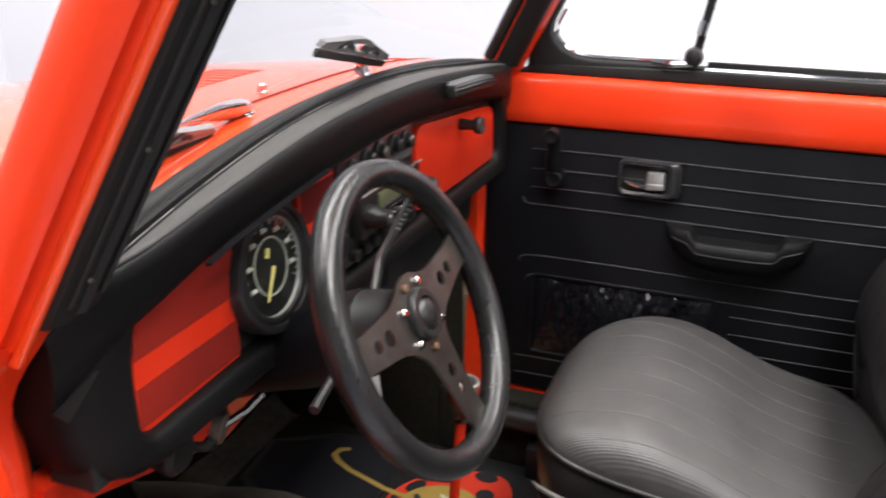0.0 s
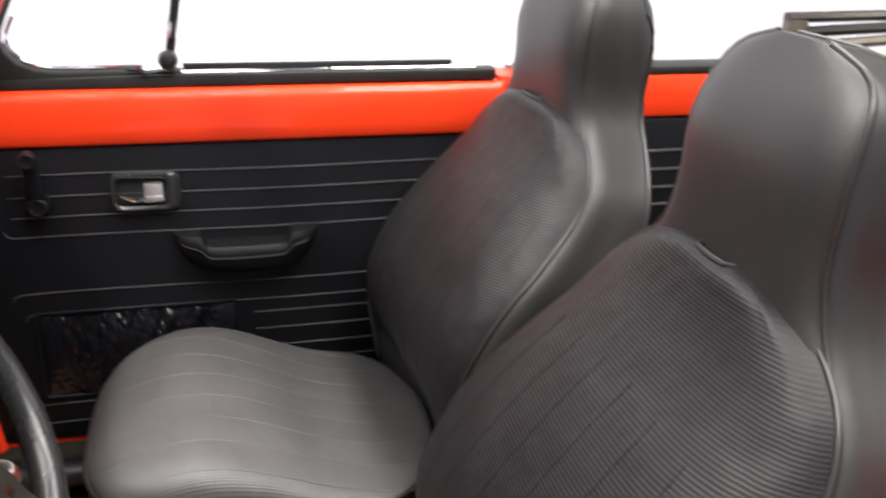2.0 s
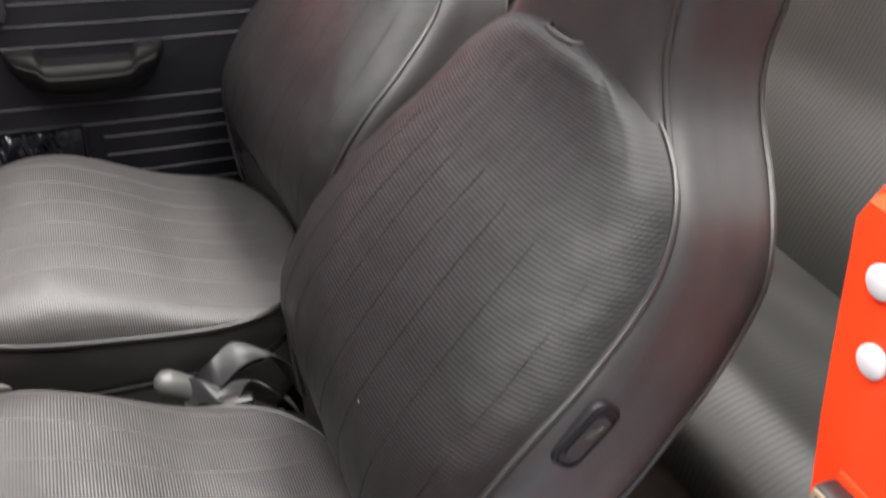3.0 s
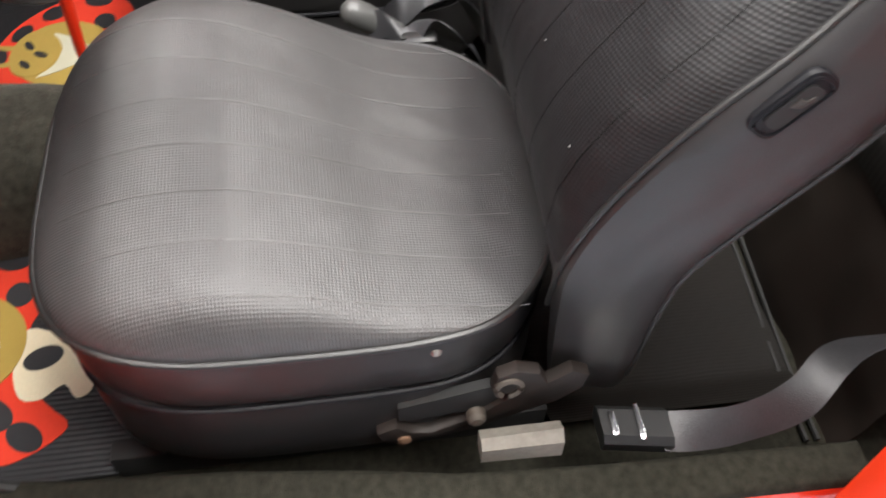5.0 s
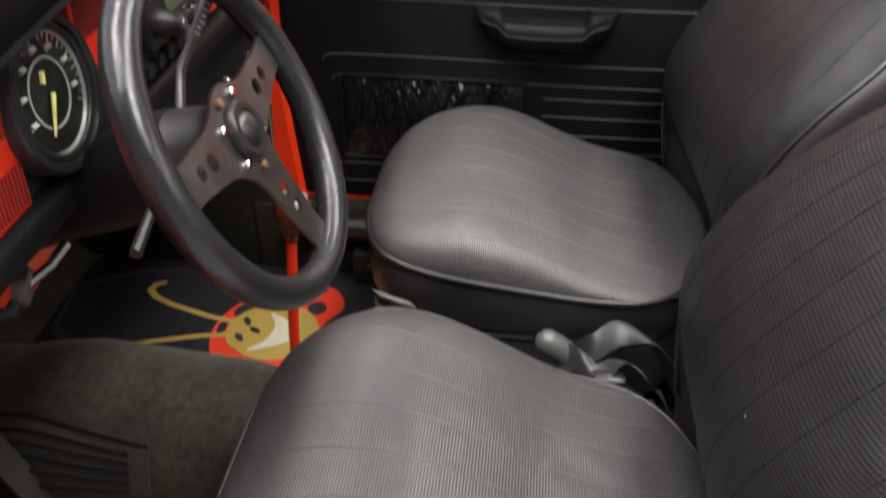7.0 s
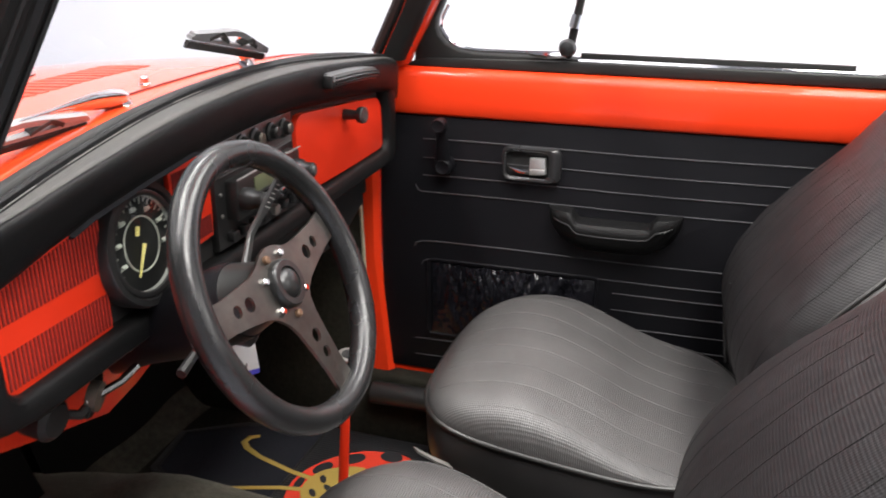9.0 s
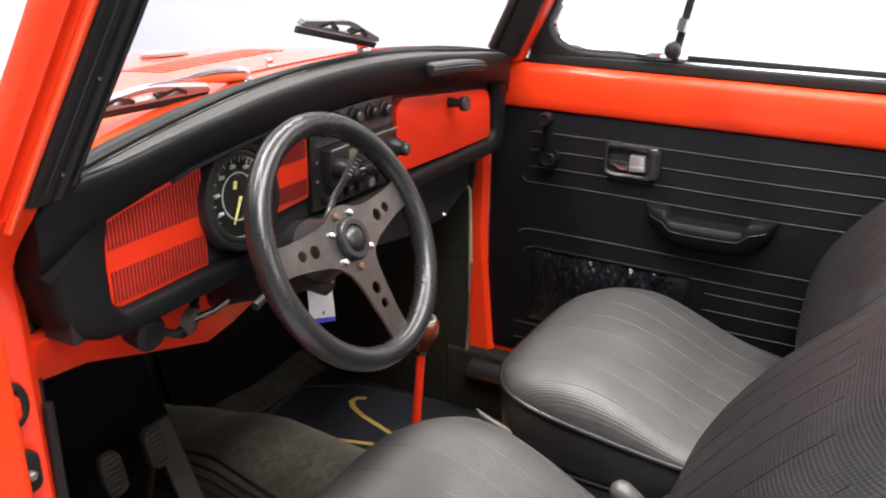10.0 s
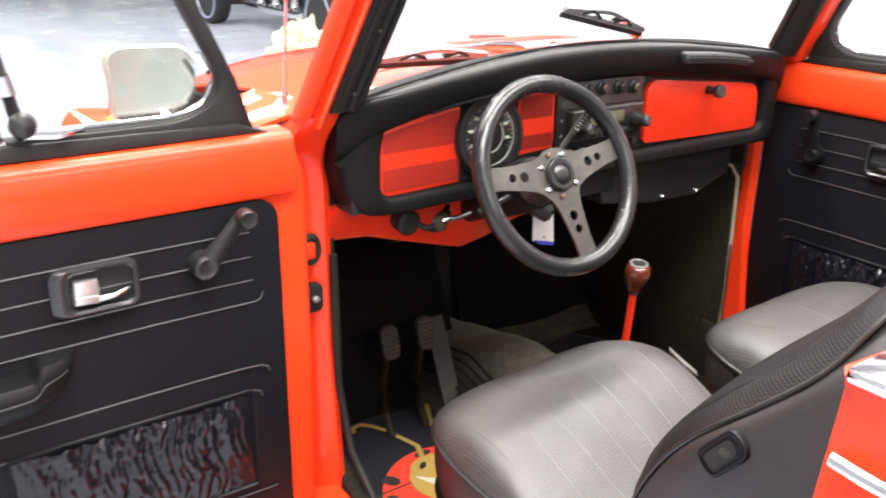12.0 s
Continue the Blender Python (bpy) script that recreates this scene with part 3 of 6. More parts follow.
# tail, nose and wheels
part("tail_deck", thick(surf(lambda u, v: Vector(((2 * u - 1) * (0.64 - 0.10 * v**2), -1.74 - 0.75 * v, 0.86 - 0.10 * v - 0.62 * v**3 - 0.06 * (2 * u - 1) ** 2)), 21, 16), 0.006), RED, body)
part("nose_panel", thick(surf(lambda u, v: Vector(((2 * u - 1) * 0.60, 1.63 + 0.10 * math.sin(math.pi * v), 0.10 + 0.62 * v)), 17, 10), 0.006), RED, body)
for side in (-1, 1):
    part("rear_wing", thick(surf(lambda u, v, side=side: Vector((side * (0.66 + 0.22 * math.sin(math.pi * min(1, u * 0.9 + 0.05)) * math.sin(math.pi * (0.1 + 0.85 * v)) ** 0.5), -0.95 - 1.25 * v, 0.72 - 0.55 * u + 0.06 * math.sin(math.pi * v) - 0.25 * max(0, v - 0.6))), 15, 21), 0.006), RED, body)
    for y in (1.02, -1.42):
        c = Vector((side * 0.72, y, GZ + 0.315))
        w = part("wheel", lathe([(0.19, -0.075), (0.29, -0.075), (0.312, -0.05), (0.315, 0.0), (0.312, 0.05), (0.29, 0.075), (0.19, 0.075)], c, (side, 0, 0), 36), TYRE, body, "black tyre with steel rim")
        part("rim", lathe([(0.20, 0.05), (0.195, 0.072), (0.17, 0.06), (0.12, 0.045), (0.10, 0.06), (0.0, 0.066)], c, (side, 0, 0), 28), RIM, w)
# snaps, striker and sticker on the driver's lock post
for x, z in ((-0.659, 0.832), (-0.674, 0.773)):
    part("snap", lathe([(0.013, 0), (0.013, 0.003), (0.008, 0.006)], (x, -0.656, z), (0, 1, 0), 20), SNAP, body, "white snap fastener")
striker = part("striker_plate", box(-0.738, -0.682, -0.659, -0.6535, 0.562, 0.672, 0.003), RED, body, "red recessed striker plate")
part("plate_edge", box(-0.691, -0.681, -0.6545, -0.650, 0.562, 0.632, 0.002), DULL, striker, "bare metal plate edge")
block = part("striker_block", box(-0.736, -0.683, -0.652, -0.630, 0.630, 0.668, 0.004), PLASTIC, striker, "black striker wedge")
part("worn_cap", box(-0.733, -0.686, -0.6305, -0.6268, 0.647, 0.667, 0.002), WORN_TAN, block, "worn pale cap")
for x in (-0.698, -0.720):
    part("hole", box(x - 0.0065, x + 0.0065, -0.6275, -0.6255, 0.652, 0.664, 0.002), BLACK, block)
part("striker_pin", lathe([(0.012, 0), (0.013, 0.010), (0.014, 0.012), (0.012, 0.015)], (-0.708, -0.651, 0.590), (0.25, 1, 0.1), 18), CHROME, striker)
part("small_screw", lathe([(0.006, 0), (0.006, 0.004), (0.003, 0.006)], (-0.724, -0.6535, 0.603), (0, 1, 0), 12), DULL, striker)
part("sticker", box(-0.738, -0.700, -0.6555, -0.653, 0.42, 0.53, 0.0), DULL, body, "grey worn sticker")

# aerial
aerial = thing("aerial", (-0.622, 0.42, 0.873), "thin chrome car aerial on the wing", "aerial")
part("base", lathe([(0.011, 0), (0.010, 0.015), (0.006, 0.02), (0.006, 0.04), (0.008, 0.042), (0.007, 0.05)], (-0.632, 0.405, 0.85), (0.05, 0, 1), 16), CHROME, aerial)
part("rod", tube([(-0.630, 0.405, 0.89), (-0.600, 0.385, 1.5)], [0.0028, 0.0014], 6), CHROME, aerial)


# ---- doors ----
def door(at, along, inward, mirror_out, label):
    at, along, inward = Vector(at), Vector(along), Vector(inward)

    def P(u, z, w):
        return at + along * u + inward * w + Vector((0, 0, z))

    L = 0.955
    # inner skin: red frame round the panel, with a rolled upper rail
    edge = [(-0.045, 0.16), (0.03, 0.14), (L - 0.05, 0.16), (L, 0.30), (L, 0.868), (-0.03, 0.862), (-0.05, 0.80), (-0.052, 0.5)]
    d = part("door", prism(edge, P, -0.085, -0.004, 0.010, 3), RED, body, label)
    rail = [(0.0, 0.772), (0.006, 0.7745), (0.0085, 0.779), (0.0105, 0.800), (0.0105, 0.830), (0.0085, 0.850), (0.0055, 0.859), (0.0, 0.865), (-0.007, 0.868), (-0.05, 0.870), (-0.06, 0.80), (-0.02, 0.772)]
    part("upper_rail", loft([[P(u, z, w) for w, z in rail] for u in np.linspace(-0.028, L - 0.012, 30)]), RED, d)
    # trim panel
    part("trim_panel", prism(rounded(0.0, L - 0.03, 0.185, 0.771, 0.035, 6) if mirror_out else rounded(-0.046, L - 0.03, 0.185, 0.771, 0.010, 4), P, -0.006, 0.002, 0.003), VINYL, d, "black ribbed vinyl door trim")
    end = L - 0.06
    lines = [(0.722, 0.05, end), (0.682, 0.05, end), (0.644, 0.05, end), (0.607, 0.03, end), (0.497, 0.03, end), (0.456, 0.03, end)]
    lines += [(z, 0.46, end) for z in (0.428, 0.391, 0.352, 0.317)] + [(z, 0.03, end) for z in (0.261, 0.22)]
    turns = {0.607: [(0.034, 0.622), (0.038, 0.612), (0.046, 0.608)], 0.497: [(0.030, 0.482), (0.034, 0.491), (0.046, 0.496)], 0.456: [(0.046, 0.441), (0.050, 0.450), (0.062, 0.455)]}
    for z, a, b in lines:
        path = [P(u, h, 0.0024) for u, h in turns.get(z, [])]
        path += [P(u, z + 0.0015 * math.sin(u * 9), 0.0024) for u in np.linspace(a + (0.05 if path else 0), b, 14)]
        part("rib", tube(path, [0.001] + [0.0015] * (len(path) - 2) + [0.001], 8, up=inward), RIB_SHINE, d)
    # gathered pocket

    def gather(u, v):
        a, z = 0.068 + 0.355 * u, 0.285 + 0.165 * v
        k = 1.2 * noise.noise(Vector((a * 66 + 1.6 * math.sin(z * 21), z * 9, 1.3))) + 0.75 * noise.noise(Vector((a * 140 + 3 + 1.2 * math.sin(z * 44), z * 24, 4))) + 0.35 * noise.noise(Vector((a * 90, z * 85, 9)))
        puff = 0.010 * math.sin(math.pi * v) ** 0.6 * math.sin(math.pi * u) ** 0.4
        return P(a, z - 0.004 * (1 - v) + (0.006 * noise.noise(Vector((a * 50, 2, 2))) if v > 0.95 else 0), 0.003 + puff + 0.0090 * (k + 0.3) * (0.5 + 0.5 * v) * min(1, 6 * u, 6 * (1 - u)))
    part("map_pocket", surf(gather, 170, 60), POCKET, d, "gathered shiny black map pocket")
    part("pocket_frame", tube([P(a, b, 0.003) for a, b in rounded(0.062, 0.428, 0.278, 0.456, 0.008, 3)], 0.0035, 6, closed=True, up=inward), VINYL, d)
    # armrest pull
    def pull_ring(s):
        h = math.sin(math.pi * min(max(s, 0.015), 0.985))
        e = min(1, max(0, (0.33 - abs(s - 0.5)) / 0.07))
        zt = 0.606 - 0.020 * e * e * (3 - 2 * e)
        g = max(0.02, 1 - abs(2 * s - 1) ** 3.0)
        zb = 0.606 - 0.086 * g**0.45
        dep, t = 0.058 * g**0.35, zt - zb
        return [P(0.322 + 0.262 * s, z, w) for w, z in ((-0.002, zt), (dep * 0.5, zt + 0.002), (dep * 0.85, zt), (dep * 0.97, zt - 0.12 * t), (dep, zt - 0.3 * t), (dep * 0.93, zt - 0.55 * t), (dep * 0.7, zt - 0.8 * t), (dep * 0.35, zb + 0.03 * t), (-0.002, zb))]

    part("door_pull", loft([pull_ring(s) for s in np.linspace(0, 1, 49)]), PAD, d, "black padded door pull")
    part("pull_seam", tube([pull_ring(s)[4] + inward * 0.0005 for s in np.linspace(0.06, 0.94, 30)], 0.0015, 6), PLASTIC, d)
    # inner latch
    inner, outer, lip = rounded(0.230, 0.317, 0.661, 0.714, 0.011), rounded(0.221, 0.341, 0.652, 0.723, 0.016), rounded(0.227, 0.322, 0.657, 0.718, 0.013)
    lp = part("latch_plate", loft([[P(a[0], a[1], 0.002), P(a[0], a[1], 0.013), P(m[0], m[1], 0.0165), P(0.5 * (m[0] + b[0]), 0.5 * (m[1] + b[1]), 0.0165), P(b[0], b[1], 0.011), P(b[0], b[1], 0.001)] for a, m, b in zip(inner, lip, outer)], wrap=True), LATCH_RIM, d, "black inner latch surround")
    part("latch_cup", prism(rounded(0.228, 0.319, 0.659, 0.716, 0.010), P, 0.0010, 0.0032), BLACK, lp, "dark latch recess")
    part("latch_handle", prism([(0.278, 0.667), (0.312, 0.670), (0.310, 0.703), (0.279, 0.702)], P, 0.0030, 0.017, 0.002), LATCH_STEEL, lp, "silver latch paddle")
    part("handle_step", prism([(0.280, 0.669), (0.311, 0.671), (0.310, 0.681), (0.281, 0.680)], P, 0.0170, 0.0195, 0.001), LATCH_STEEL, lp)
    part("latch_bar", tube([P(0.282, 0.674, 0.011), P(0.260, 0.674, 0.013), P(0.237, 0.680, 0.011)], [0.006, 0.0055, 0.003], 8), CHROME, lp, "chrome latch lever")
    # winder
    arm = [P(0.128, 0.690, 0.016), P(0.118, 0.703, 0.024), P(0.090, 0.738, 0.030), P(0.071, 0.761, 0.031)] if mirror_out else [P(0.100, 0.672, 0.016), P(0.100, 0.69, 0.024), P(0.100, 0.735, 0.030), P(0.100, 0.762, 0.031)]
    part("window_winder", tube(arm, [0.019, 0.017, 0.0125, 0.0125], 14, squash=0.45, up=inward), PLASTIC if mirror_out else VINYL, d, "black window winder")
    hub_u, hub_z, tip_u, tip_z = (0.128, 0.690, 0.071, 0.761) if mirror_out else (0.100, 0.672, 0.100, 0.764)
    part("boss", lathe([(0.021, 0), (0.020, 0.014), (0.0185, 0.026), (0.014, 0.029), (0.010, 0.027)], P(hub_u, hub_z, 0.002), inward, 24), PLASTIC if mirror_out else VINYL, d)
    part("knob", lathe([(0.010, 0), (0.0135, 0.005), (0.0145, 0.022), (0.012, 0.028), (0.007, 0.0265)], P(tip_u, tip_z, 0.030), inward, 20), PLASTIC if mirror_out else VINYL, d)
    # waist seals
    part("waist_seal", prism([(0.0, 0.868), (L - 0.02, 0.872), (L - 0.02, 0.892), (0.33, 0.892), (0.05, 0.886)], P, -0.055, -0.012, 0.004), RUBBER, d, "black rubber waist seal")
    part("chrome_strip", tube([P(0.34, 0.893, -0.025), P(L - 0.06, 0.893, -0.025)], 0.004, 8), CHROME, d, "thin chrome window strip")
    part("window_edge", prism([(0.36, 0.888), (L - 0.10, 0.888), (L - 0.10, 0.905), (0.36, 0.905)], P, -0.05, -0.042, 0.002), RUBBER, d, "lowered window's edge in its channel")
    # quarter light
    q = part("quarter_light_frame", tube([P(0.345, 0.905, -0.03), P(0.25, 0.903, -0.03), P(0.15, 0.903, -0.03), P(0.122, 0.907, -0.03), P(0.100, 0.916, -0.03), P(0.086, 0.931, -0.03), P(0.080, 0.945, -0.03), P(0.083, 0.965, -0.03), P(0.096, 0.99, -0.03)], 0.0042, 8), CHROME, d, "chrome quarter light frame")
    rub = [(0.02, 0.868), (0.36, 0.872), (0.36, 0.897), (0.15, 0.897), (0.120, 0.901), (0.092, 0.913), (0.076, 0.930), (0.070, 0.945), (0.072, 0.965), (0.118, 1.06), (0.225, 1.285), (0.255, 1.31), (0.42, 1.32), (0.42, 1.335), (0.235, 1.33), (0.20, 1.29), (0.085, 1.04), (0.045, 0.95)]
    part("quarter_light_rubber", prism(rub, P, -0.055, -0.018, 0.005), RUBBER, d, "black rubber quarter light surround")
    part("quarter_light_glass", prism([(0.345, 0.918), (0.11, 0.918), (0.085, 0.945), (0.24, 1.29), (0.40, 1.305)], P, -0.036, -0.032), GLASS, d).visible_shadow = False
    part("quarter_light_post", tube([P(0.335, 0.89, -0.035), P(0.36, 1.03, -0.035), P(0.408, 1.315, -0.035)], 0.0085, 8), RUBBER, d, "black quarter light post")
    part("post_clip", tube([P(0.345, 0.955, -0.028), P(0.35, 0.98, -0.028)], 0.011, 8), CHROME, d)
    part("pivot_ball", lathe([(0.004, -0.017), (0.014, -0.013), (0.018, 0), (0.014, 0.012), (0.005, 0.016)], P(0.338, 0.918, -0.010), inward, 20), PLASTIC, d, "black catch knob")
    part("catch_lever", tube([P(0.338, 0.905, -0.012), P(0.30, 0.903, -0.008), P(0.265, 0.905, -0.010)], [0.006, 0.008, 0.004], 8), CHROME, d, "chrome quarter light catch")
    return d, P


MIRROR_HEAD = material("pale_mirror_head", (0.60, 0.59, 0.48), 0.38, 0.5)
MIRROR = material("mirror_glass", (0.60, 0.595, 0.51), 0.10, 1.0, vary=0.01, stains=0.02)
POCKET = material("shiny_black_vinyl", (0.006, 0.006, 0.008), 0.21, bump=0.3, bump_scale=90, spec=0.42)
door((0.600, 0.285, 0), (0, -1, 0), (-1, 0, 0), False, "closed red passenger door with black ribbed trim")
driver_door, DP = door((-0.722, 0.250, 0), (-1, 0, 0), (0, -1, 0), True, "open red driver's door with black ribbed trim")
# rear-view mirror on the driver's door
mirror = thing("door_mirror", (-0.86, 0.37, 0.90), "cream-lit chrome door mirror on the open door", "mirror")
part("head", prism(rounded(-0.908, -0.784, 0.862, 0.986, 0.026), lambda a, b, d: Vector((a, d + 0.19 * (b - 0.93) - 0.25 * (a + 0.845), b)), 0.402, 0.425, 0.006), MIRROR_HEAD, mirror, "pale chrome mirror head")
part("mirror_glass", prism(rounded(-0.9055, -0.7865, 0.8645, 0.9835, 0.025), lambda a, b, d: Vector((a, d + 0.19 * (b - 0.93) - 0.25 * (a + 0.845), b)), 0.4015, 0.3995), MIRROR, mirror, "pale mirror glass")
part("arm", tube([(-0.85, 0.41, 0.90), (-0.83, 0.38, 0.875), (-0.82, 0.34, 0.865)], 0.007, 8), CHROME, mirror)

# ---- dashboard ----
dash = thing("dashboard", (0, 0.30, 0.70), "black padded dashboard with red metal panels", "dashboard")


def dash_top(x):
    return smooth_table([(-0.600, 0.862), (-0.585, 0.878), (-0.566, 0.890), (-0.45, 0.910), (-0.363, 0.922), (-0.22, 0.938), (-0.08, 0.944), (0.06, 0.942), (0.21, 0.932), (0.36, 0.916), (0.48, 0.902), (0.548, 0.888), (0.56, 0.872)], x)


def face_top(x):
    return smooth_table([(-0.600, 0.79), (-0.54, 0.83), (-0.50, 0.845), (-0.42, 0.862), (-0.3, 0.874), (-0.1, 0.886), (0.08, 0.885), (0.25, 0.868), (0.40, 0.852), (0.47, 0.842), (0.52, 0.83), (0.56, 0.80)], x)


def pad_sect(x):
    t, b = dash_top(x), face_top(x)
    back = screen_y(x, t) - 0.006
    e = 0.018 * max(0, (abs(x) - 0.47) / 0.1) ** 2
    return [(back, t - 0.012), (back - 0.004, t - 0.002), (back - 0.008, t), (0.315 + e, t + 0.001), (0.290 + e, t + 0.001), (0.272 + e, t), (0.2645 + e, t - 0.001), (0.2610 + e, t - 0.003), (0.2588 + e, t - 0.007), (0.2580 + e, t - 0.012), (0.2580 + e, t - 0.020), (0.2590 + e, (t + b) / 2 - 0.004), (0.2615 + e, b + 0.010), (0.267 + e, b + 0.002), (0.278, b - 0.002), (0.32, b - 0.002), (0.335, t - 0.03)]


part("top_pad", loft([[Vector((x, y, z)) for y, z in pad_sect(x)] for x in np.linspace(-0.597, 0.553, 62)]), PAD, dash, "black padded dash top")
# thin sheet over the pad whose pale grey stands in for its sheen
part("sheen_top", surf(lambda u, v: (lambda x: Vector((x, (0.2665 + 0.018 * max(0, (abs(x) - 0.47) / 0.1) ** 2) * (1 - v) + (screen_y(x, dash_top(x)) - 0.029) * v, dash_top(x) + 0.0022 - 0.0018 * (1 - v) ** 6)))(-0.56 + 1.09 * u), 60, 8), SHEEN_PAD, dash, "grey sheet with painted sheen on the dash pad")
part("pad_roll", tube([(x, screen_y(x, dash_top(x)) - 0.017, dash_top(x) + 0.002) for x in np.linspace(-0.55, 0.53, 50)], 0.0060, 8), PAD, dash, "rolled seam of the dash top")
part("pad_gap", tube([(x, screen_y(x, dash_top(x)) - 0.0255, dash_top(x) + 0.0008) for x in np.linspace(-0.55, 0.53, 50)], 0.0024, 6), BLACK, dash)
for a, b in ((-0.50, -0.43), (-0.38, -0.24), (-0.17, -0.10), (0.10, 0.26)):
    part("gap_strip", tube([(x, screen_y(x, dash_top(x)) - 0.0262, dash_top(x) + 0.0032) for x in np.linspace(a, b, 14)], [0.0002] + [0.0006] * 12 + [0.0002], 6), DULL, dash, "pale gap under the screen rubber")
# padded frame round the face


def face_loop(k):
    """The frame's outline from its inner (0) to its outer edge (1)."""
    x0, x1 = -0.521 - 0.077 * k, 0.494 + 0.060 * k
    low = lambda x: 0.7255 - 0.034 * k + 0.004 * math.sin(math.pi * (x - x0) / (x1 - x0))
    r = 0.022 + 0.018 * k
    pts = []
    for q in np.linspace(0, 1, 40):
        x = x0 + r + (x1 - x0 - 2 * r) * q
        pts.append((x, low(x)))
    for cx, a0, sg in ((x1 - r, -90, 1), ):
        pts += [(cx + r * math.cos(radians(a)), low(cx) + r + r * math.sin(radians(a))) for a in (-75, -55, -35, -15, 0)]
    pts += [(x1, 0.785), (x1 - 0.002, 0.812), (x1 - 0.010, face_top(x1 - 0.03) - 0.004 + 0.010 * k)]
    for q in np.linspace(1, 0, 40):
        x = x0 + 0.03 + (x1 - x0 - 0.06) * q
        pts.append((x, face_top(x) + 0.004 + 0.012 * k))
    pts += [(x0 + 0.010, face_top(x0 + 0.03) - 0.004 + 0.010 * k), (x0 + 0.002, 0.812), (x0, 0.785)]
    pts += [(x0 + r + r * math.cos(radians(a)), low(x0 + r) + r + r * math.sin(radians(a))) for a in (180, 195, 215, 235, 255)]
    return pts


part("frame_pad", loft([[Vector((x + (0.3 * k * max(0, 0.79 - z) if x < -0.5 else 0), y + 0.02 * max(0, (abs(x) - 0.50) / 0.08) ** 2 * (k > 0.3), z)) for x, z in face_loop(k)] for k, y in ((0.0, 0.292), (0.0, 0.283), (0.05, 0.275), (0.15, 0.271), (0.45, 0.268), (0.78, 0.268), (0.92, 0.272), (0.985, 0.282), (1.0, 0.30), (0.98, 0.335))], cap=False), PAD, dash, "black padded frame of the dash face")
part("backing", box(-0.57, 0.54, 0.292, 0.34, 0.70, 0.885, 0.0), BLACK, dash)


def top_line(x0, x1, n=8, drop=0.004):
    return [(x, face_top(x) - drop) for x in np.linspace(x1, x0, n)]


# red grille panel beside the speedometer: frame bands and perforated fields made of slots
gl = part("grille_panel", prism([(-0.518, 0.724), (-0.355, 0.728)] + top_line(-0.518, -0.355), lambda a, b, d: Vector((a, d, b)), 0.292, 0.284, 0.002), RED_DASH, dash, "red metal dash panel")
for z0, z1 in ((0.733, 0.772), (0.800, 0.835)):
    n = 28
    for k in range(n):
        x = -0.511 + 0.150 * k / (n - 1)
        zt = min(z1 + (0.025 * (x + 0.511) / 0.15 if z1 > 0.8 else 0), face_top(x) - 0.010)
        part("slot", box(x - 0.0012, x + 0.0012, 0.2825, 0.286, z0, zt, 0.0), SLOT, gl)
gm = part("grille_panel", prism([(-0.222, 0.757), (-0.135, 0.762), (-0.133, 0.80)] + top_line(-0.222, -0.136, 5), lambda a, b, d: Vector((a, d, b)), 0.292, 0.284, 0.002), RED_DASH, dash, "red metal dash panel")
for k in range(18):
    x = -0.216 + 0.075 * k / 17
    part("slot", box(x - 0.0010, x + 0.0010, 0.2825, 0.286, 0.825, 0.868, 0.0), SLOT, gm)
    part("slot", box(x - 0.0010, x + 0.0010, 0.2825, 0.286, 0.768, 0.793, 0.0), SLOT, gm)
# glove box lid
lid_top = lambda x: face_top(x) - 0.013
lid_edge = [(0.1155, 0.748), (0.118, 0.741), (0.124, 0.738), (0.300, 0.732), (0.470, 0.729), (0.480, 0.731), (0.4845, 0.738), (0.481, 0.79), (0.4775, 0.815)]
lid_edge += [(0.4485 + 0.028 * math.cos(radians(a)), lid_top(0.4485) - 0.028 + 0.028 * math.sin(radians(a))) for a in (10, 28, 46, 64, 82)]
lid_edge += [(x, lid_top(x)) for x in np.linspace(0.435, 0.15, 9)] + [(0.140 + 0.026 * math.cos(radians(a)), lid_top(0.14) - 0.026 + 0.026 * math.sin(radians(a))) for a in (98, 116, 134, 152, 170)]
lid = part("glove_box_lid", prism(lid_edge, lambda a, b, d: Vector((a, d, b)), 0.295, 0.281, 0.003), RED_DASH, dash, "red metal glove box lid")
kn = part("lid_knob", lathe([(0.010, 0), (0.009, 0.010), (0.008, 0.026), (0.0135, 0.029), (0.0145, 0.034), (0.0135, 0.040), (0.0105, 0.041), (0.0095, 0.038), (0.0, 0.037)], (0.303, 0.281, 0.832), (-0.1, -1, 0.05), 24), PLASTIC, lid, "black lid knob")
part("knob_ring", lathe([(0.0140, 0), (0.0142, 0.003), (0.0136, 0.004)], (0.2996, 0.2450, 0.8338), (-0.1, -1, 0.05), 24), VENT, kn, "worn grey knob rim")
# speedometer
axis = Vector((0, -1, 0.12)).normalized()
C = Vector((-0.292, 0.285, 0.806))
sp = part("speedometer", lathe([(0.074, -0.01), (0.075, 0.008), (0.072, 0.015), (0.065, 0.015), (0.063, 0.010), (0.063, 0.004)], C, axis, 48), PLASTIC, dash, "round speedometer with black bezel")
part("dial", lathe([(0.0625, -0.004), (0.0625, 0.004)], C, axis, 48), GAUGE, sp, "dark dial")
part("chrome_ring", loft([[C + axis * 0.010 + (0.0590 + 0.0042 * math.cos(q)) * (math.cos(a) * Vector((1, 0, 0)) + math.sin(a) * axis.cross(Vector((1, 0, 0)))) + axis * 0.0030 * math.sin(q) for q in np.linspace(0, math.tau, 8, endpoint=False)] for a in np.linspace(0, math.tau, 48, endpoint=False)], wrap=True), PLASTIC, sp)
